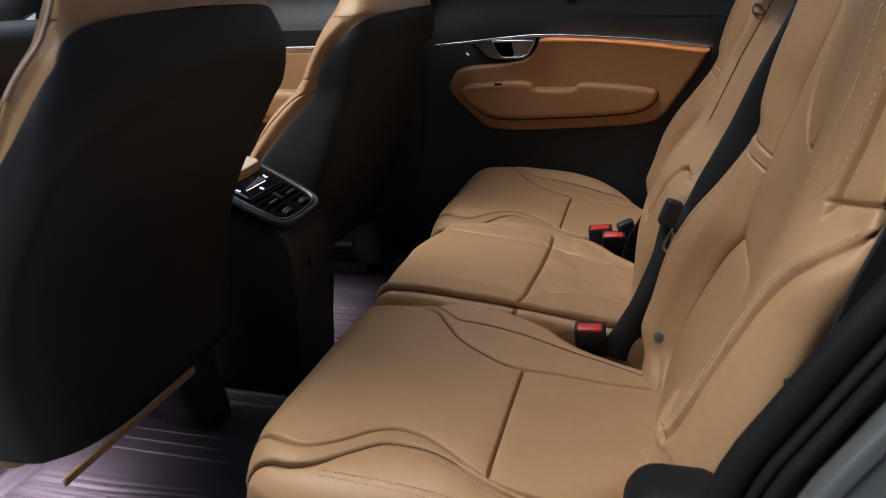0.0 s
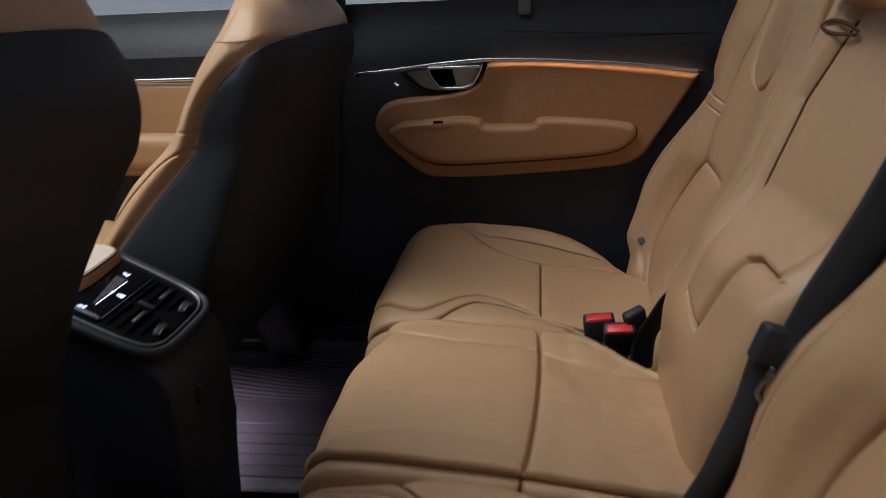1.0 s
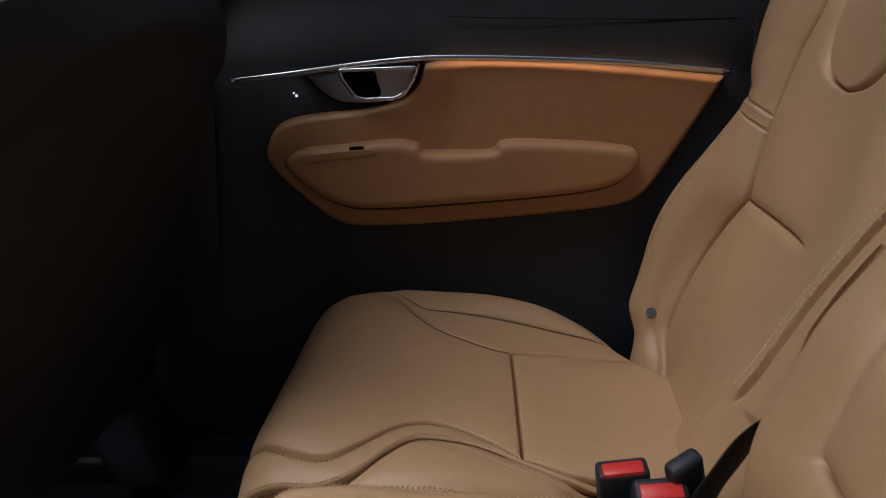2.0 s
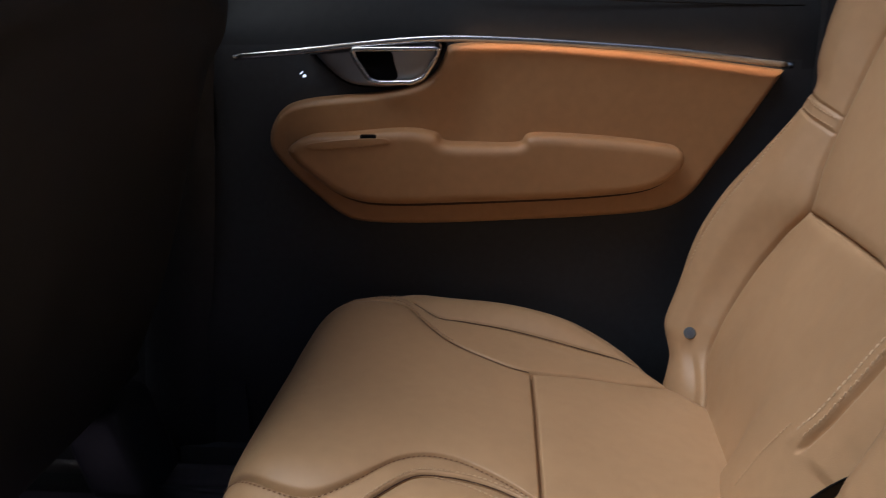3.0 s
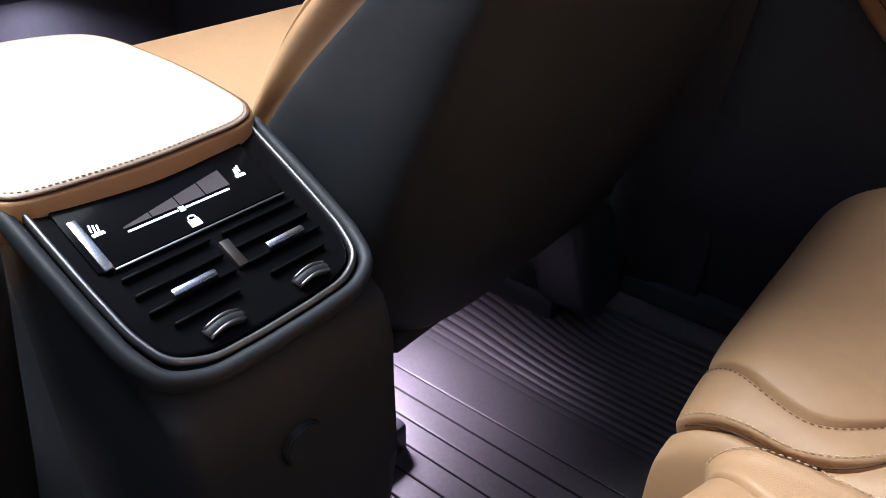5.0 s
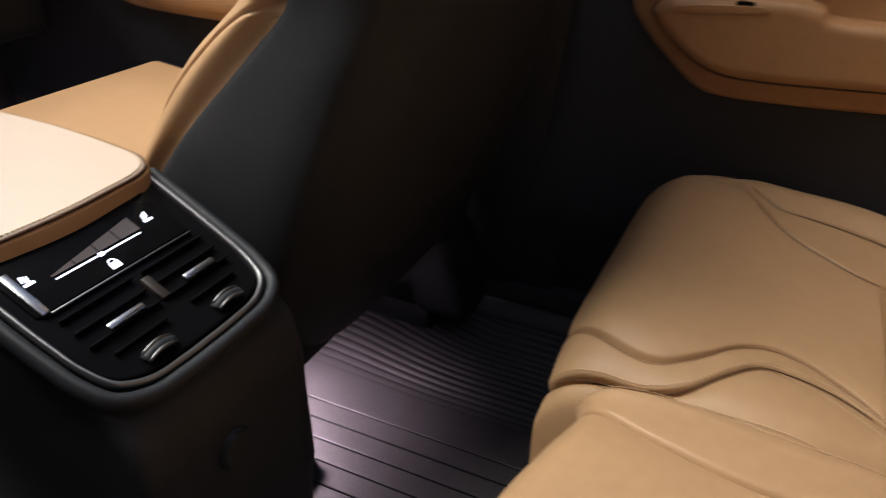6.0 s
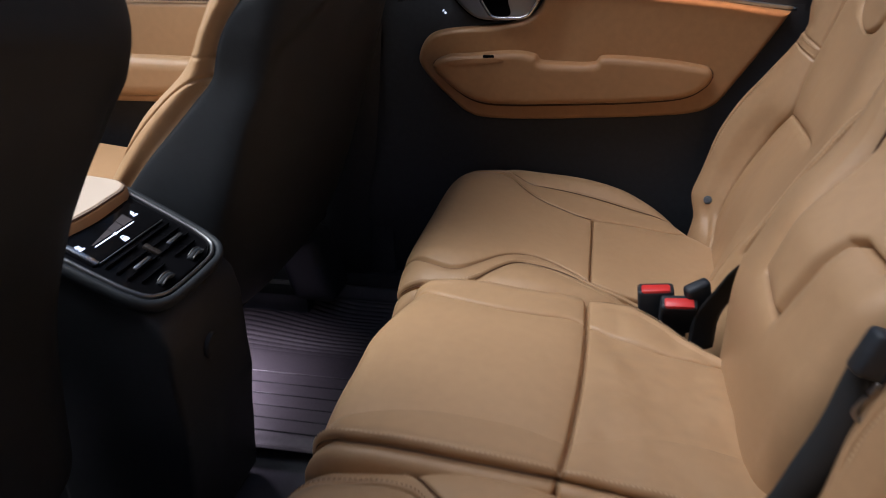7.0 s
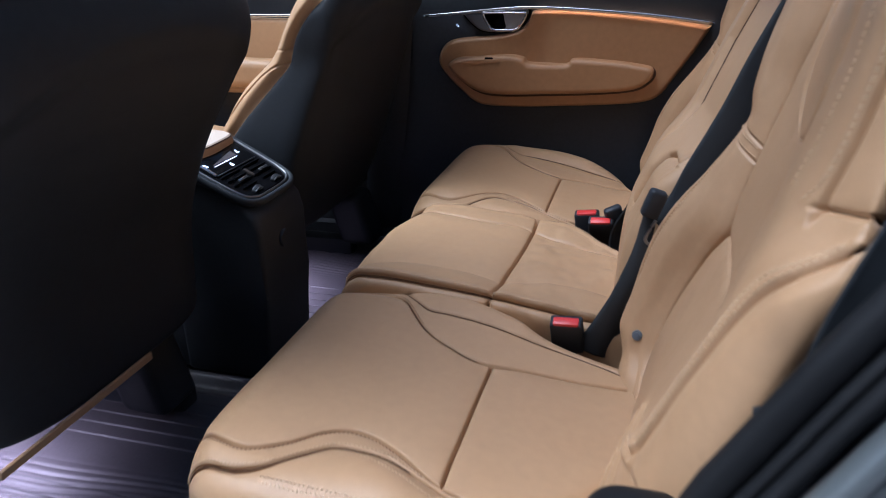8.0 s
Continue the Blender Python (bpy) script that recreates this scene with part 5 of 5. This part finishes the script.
# ---------------------------------------------------------------- far side doors
def door_panel():
    root = thing("rear_door", (-0.1, 0.74, 0.0), "black rear door with an amber leather insert and armrest", "car door")
    # hull of the trim: bulged black moulding
    nx, nz = 60, 70
    x, z = np.meshgrid(np.linspace(-0.505, 0.44, nx), np.linspace(0.0, 0.80, nz), indexing="ij")
    y = 0.735 - 0.02 * step(z, 0.1, 0.4) + 0.05 * step(z, 0.68, 0.80) * 0.6 - 0.02 * groove(z - 0.2, 0.1)
    P = np.stack([x, y, z], -1)
    grid_parts(P, (z > 0.672 - 0.12 * np.clip(x - 0.05, 0, 1)).astype(int), {0: ("lower_trim", SOFT_BLACK, ""), 1: ("upper_trim", SHELL, "")}, root)
    block("door_core", (0.90, 0.03, 0.80), (-0.01, 0.765, 0.40), PLASTIC, root, "", 0.004, 2)

    def on(u, v, d):
        return (u * 1.012, 0.722 - d - 0.02 * (v - 0.5), 0.672 + (v - 0.672) * 1.03)
    shape = ring_outline([(-0.362, 0.545), (-0.345, 0.585), (-0.305, 0.603), (-0.20, 0.613), (-0.145, 0.627), (-0.122, 0.650), (-0.112, 0.671), (-0.05, 0.674), (0.05, 0.669), (0.18, 0.656), (0.300, 0.640), (0.316, 0.638),
                          (0.314, 0.630), (0.285, 0.580), (0.243, 0.515), (0.212, 0.472), (0.168, 0.452), (0.07, 0.442), (-0.03, 0.436), (-0.13, 0.431), (-0.222, 0.431), (-0.264, 0.441), (-0.303, 0.472), (-0.342, 0.510)], 144)

    def hollow(u, v):
        """The pull pocket: a soft trough that runs down into the armrest."""
        return 0.010 * np.exp(-((u + 0.088) / 0.036) ** 2) * step(v, 0.50, 0.56) * (1 - 0.75 * step(v, 0.60, 0.665))
    padded("insert", shape, on, 0.022, 0.012, DOOR_LEATHER, root, "amber leather door insert", hollow)
    rest = ring_outline([(-0.325, 0.537), (-0.30, 0.557), (-0.25, 0.561), (-0.17, 0.567), (-0.13, 0.561), (-0.115, 0.549), (-0.06, 0.547), (-0.018, 0.549), (0.002, 0.561), (0.10, 0.556),
                         (0.165, 0.548), (0.188, 0.542), (0.193, 0.527), (0.180, 0.508), (0.142, 0.489), (0.05, 0.479), (-0.09, 0.472), (-0.184, 0.469), (-0.238, 0.474), (-0.28, 0.495)], 114)
    plate("armrest", rest, on, 0.060, 0.012, DOOR_LEATHER, root, "amber leather armrest pad", undercut=(0.032, 0.007), spine=((-0.325, 0.525), (0.19, 0.515)))
    # a dark plate round the armrest stands in for its shadow gap
    around = (np.array(rest) - np.mean(np.array(rest), 0)) * (1.022, 1.09) + np.mean(np.array(rest), 0) - (0, 0.005)
    plate("armrest_gap_shade", around, on, 0.0235, 0.002, GAP_BROWN, root, "dark brown plate painted as the shaded gap under the armrest", spine=True)
    tray = ring_outline([(-0.298, 0.550), (-0.25, 0.556), (-0.195, 0.558), (-0.19, 0.551), (-0.235, 0.546), (-0.285, 0.543)], 48)
    plate("armrest_tray", tray, on, 0.0612, 0.001, DOOR_LEATHER, root, "shallow switch tray")
    # pull cup recess and switch
    block("window_switch", (0.022, 0.014, 0.006), (-0.218, 0.668, 0.556), GLOSS, root, "gloss black window switch", 0.002, 2)
    # bright strip under the sill, with its light
    zline = smooth_line([(-0.40, 0.655), (-0.303, 0.663), (-0.209, 0.672), (-0.12, 0.677), (-0.024, 0.674), (0.07, 0.668), (0.18, 0.659), (0.325, 0.641)])
    xs = np.linspace(-0.40, 0.325, 50)
    tube("trim_strip", [(float(q), 0.692, float(zline(q)) + 0.0025) for q in xs], 0.0045, CHROME, root, "polished metal strip", sides=8, flat=0.7)
    tube("light_line", [(float(q), 0.6968, float(zline(q)) + 0.0012) for q in np.linspace(-0.10, 0.318, 40)], 0.0009, AMBIENT, root, "glowing amber light line", sides=6)
    # handle
    cup = ring_outline([(-0.292, 0.667), (-0.288, 0.661), (-0.268, 0.640), (-0.244, 0.624), (-0.21, 0.619), (-0.177, 0.620), (-0.148, 0.630), (-0.130, 0.650), (-0.123, 0.667), (-0.127, 0.671), (-0.2, 0.671)], 77)
    plate("handle_cup", cup, lambda u, v, d: on(u, v, d), 0.020, 0.006, SMOKED, root, "smoked metal handle surround")
    plate("handle_recess", ring_outline([(-0.234, 0.663), (-0.19, 0.664), (-0.183, 0.650), (-0.181, 0.629), (-0.215, 0.628), (-0.226, 0.643)], 54), lambda u, v, d: on(u, v, d), 0.0215, 0.001, GLOSS, root, "dark recess")
    plate("handle_rim", [tuple((np.array(p) - np.mean(np.array(cup), 0)) * (1.06, 1.10) + np.mean(np.array(cup), 0)) for p in cup], lambda u, v, d: on(u, v, d), 0.016, 0.004, GLOSS, root, "gloss black surround")
    lever = soft_corners([(-0.240, 0.667), (-0.236, 0.655), (-0.218, 0.628), (-0.205, 0.624), (-0.160, 0.624), (-0.146, 0.630), (-0.129, 0.655), (-0.126, 0.667)], 0.005)
    tube("handle", [(u, 0.688, v) for u, v in lever], 0.0034, CHROME, root, "chrome door handle loop", closed=True, sides=8)
    block("lock_light", (0.0045, 0.002, 0.0015), (-0.312, 0.7015, 0.636), ICON, root, "tiny lock light", 0.0005, 1, Euler((0, radians(-50), 0)).to_matrix())
    block("lock_light", (0.004, 0.002, 0.004), (-0.308, 0.7015, 0.632), ICON, root, "tiny lock light", 0.001, 1)
    # the sewn line over the upper trim
    tube("trim_seam", [(float(q), 0.7165 + 0.02 * max(0, float(q) - 0.05), 0.733 - 0.05 * (float(q) + 0.06) + 0.05 * (float(q) - 0.1) ** 2) for q in np.linspace(-0.08, 0.34, 30)], 0.0012, SEAL, root, "dark sewn seam", sides=6)
    # speaker cover low on the trim
    block("sill_plate", (0.09, 0.006, 0.005), (-0.02, 0.7175, 0.345), PLASTIC, root, "", 0.002, 2)
    return settle(root)


door_panel()


def front_door():
    root = thing("front_door", (-1.1, 0.74, 0.0), "front door with charcoal top and tan leather panel", "car door")
    nx, nz = 60, 60
    x, z = np.meshgrid(np.linspace(-1.75, -0.56, nx), np.linspace(0.0, 0.80, nz), indexing="ij")
    y = 0.735 - 0.015 * step(z, 0.1, 0.4) + 0.03 * step(z, 0.70, 0.80)
    P = np.stack([x, y, z], -1)
    grid_parts(P, np.where(z > 0.700, 2, np.where(z > 0.655, 1, 0)), {0: ("lower_trim", SOFT_BLACK, ""), 1: ("belt_trim", PLASTIC, ""), 2: ("upper_trim", GREY_TRIM, "charcoal soft door top")}, root)
    block("door_core", (1.15, 0.03, 0.80), (-1.175, 0.768, 0.40), PLASTIC, root, "", 0.004, 2)

    def on(u, v, d):
        return (u, 0.722 - d, v)
    shape = ring_outline([(-1.40, 0.58), (-1.35, 0.645), (-1.1, 0.652), (-0.75, 0.648), (-0.64, 0.640), (-0.66, 0.54), (-0.70, 0.468), (-0.85, 0.44), (-1.2, 0.44), (-1.34, 0.465)], 100)
    plate("insert", shape, on, 0.022, 0.012, LEATHER, root, "tan leather door insert")
    rest = ring_outline([(-1.30, 0.53), (-1.2, 0.545), (-0.85, 0.54), (-0.72, 0.53), (-0.71, 0.50), (-0.76, 0.465), (-1.0, 0.455), (-1.22, 0.46)], 80)
    plate("armrest", rest, on, 0.06, 0.026, LEATHER, root, "tan leather armrest pad", undercut=(0.030, 0.006), spine=((-1.30, 0.51), (-0.71, 0.505)))
    tube("trim_strip", [(float(q), 0.700, 0.658) for q in np.linspace(-1.4, -0.64, 30)], 0.0045, CHROME, root, "polished metal strip", sides=8, flat=0.7)
    return settle(root)


front_door()

for k, (a, b) in enumerate(((-0.44, 0.42), (-1.55, -0.60))):
    w = slab("window_%d" % (k + 1), a, b, 0.760, 0.764, 0.801, 1.13, GLASS, "side window glass")
    w.visible_shadow = False

# dashboard, dark, ahead of the front seats
dash = thing("dashboard", (-1.6, 0, 0.5), "dark dashboard ahead of the front seats", "dashboard")
block("dash_top", (0.42, 1.46, 0.16), (-1.62, 0, 0.68), SOFT_BLACK, dash, "", 0.05, 5)
block("glovebox", (0.25, 0.50, 0.24), (-1.60, 0.42, 0.50), PLASTIC, dash, "black glovebox lid", 0.03, 4)
block("centre_stack", (0.20, 0.26, 0.34), (-1.56, 0, 0.48), GLOSS, dash, "gloss black centre stack", 0.02, 3)
settle(dash)


# ---------------------------------------------------------------- near door opening
def aperture():
    """The painted body round the open rear door, with its two rubber seals."""
    line = [(-0.42, 0.10), (0.0, 0.12), (0.13, 0.22), (0.215, 0.34), (0.244, 0.405), (0.258, 0.446), (0.286, 0.498), (0.315, 0.552), (0.349, 0.61), (0.42, 0.73), (0.48, 0.87), (0.5, 1.0), (0.47, 1.13)]

    def path(dx, y, dz=0.0):
        return bend([(x + dx, y, z + dz) for x, z in line], 60)
    root = thing("door_frame", (0.0, -0.8, 0.0), "grey painted door opening with black rubber seals", "door frame", kind="structure")
    tube("inner_seal", path(0.011, -0.765), 0.015, SEAL, root, "rounded black rubber seal", sides=14, across=(0, 1, 0))
    tube("trim_lip", path(0.027, -0.780), 0.007, SEAL, root, "black seal lip", sides=12, flat=0.7, across=(0, 1, 0))
    tube("outer_seal", path(0.038, -0.788), 0.009, SEAL, root, "black rubber seal", sides=12, flat=0.7, across=(0, 1, 0))
    tube("painted_edge", path(0.062, -0.80), 0.017, PAINT, root, "grey painted flange", sides=14, flat=0.6, across=(0, 1, 0))
    verts, faces = [], []
    p = path(0.068, -0.812)
    for x, y, z in p:
        verts += [(x, y, z), (x + 0.03, y - 0.012, z), (x + 0.5, y - 0.06, z)]
    for i in range(len(p) - 1):
        a = 3 * i
        faces += [(a, a + 1, a + 4, a + 3), (a + 1, a + 2, a + 5, a + 4)]
    link_mesh("painted_panel", verts, faces, PAINT, root, "grey painted rear quarter")
    return settle(root)


aperture()
slab("trim_sill", -0.45, 0.10, -0.80, -0.70, -0.10, 0.06, PLASTIC, "black sill trim under the door opening")

cover = thing("sill_cover", (0.17, -0.74, 0.40), "rounded black plastic cover at the seat's outer foot", "trim cover")
block("cover_shell", (0.11, 0.10, 0.30), (0.228, -0.72, 0.235), SEAL, cover, "", 0.035, 6)
settle(cover)

latch = thing("seat_belt", (0.32, -0.70, 0.49), "black belt webbing and knob behind the seat edge", "seat belt")
strap("webbing", [(0.318, -0.742, 0.520), (0.330, -0.744, 0.550), (0.342, -0.745, 0.585), (0.360, -0.745, 0.636), (0.41, -0.74, 0.75), (0.48, -0.72, 0.90)], [0.010, 0.028, 0.034, 0.036, 0.040, 0.047],
      [(0.9, 0.1, -0.45)] * 6, WEBBING, latch, curl=0.04)
tube("knob", [(0.300, -0.752, 0.512), (0.318, -0.756, 0.524)], 0.010, PLASTIC, latch, "rounded black knob", sides=14)
settle(latch)

# coat hook hanging at the far window
hook = thing("window_clip", (-0.035, 0.74, 0.79), "small dark plastic clip on the door top", "clip")
block("clip_body", (0.026, 0.012, 0.034), (-0.035, 0.735, 0.782), GREY_TRIM, hook, "", 0.004, 3)
settle(hook)


# ---------------------------------------------------------------- footwell lamps
def footwell_lamp(x, y, power, z=0.188, where="small lit courtesy lamp under the front seat"):
    root = thing("footwell_lamp", (x, y, z + 0.022), where, "lamp", "footwell lamps")
    block("lens", (0.03, 0.05, 0.008), (x, y, z), LENS, root, "glowing lens", 0.002, 2)
    settle(root)
    lamp = new("footwell_light", bpy.data.lights.new("footwell_light", "AREA"))
    lamp.data.spread = radians(132)
    lamp.data.energy, lamp.data.size, lamp.data.color = power, 0.06, (1.0, 0.80, 0.95)
    lamp.matrix_world = look((x, y, z - 0.008), (x, y - 0.01, 0.0))


footwell_lamp(-0.72, 0.27, 1.1)
footwell_lamp(-0.84, -0.48, 0.8)
footwell_lamp(-1.64, 0.40, 1.4, 0.374, "small lit courtesy lamp under the glovebox")
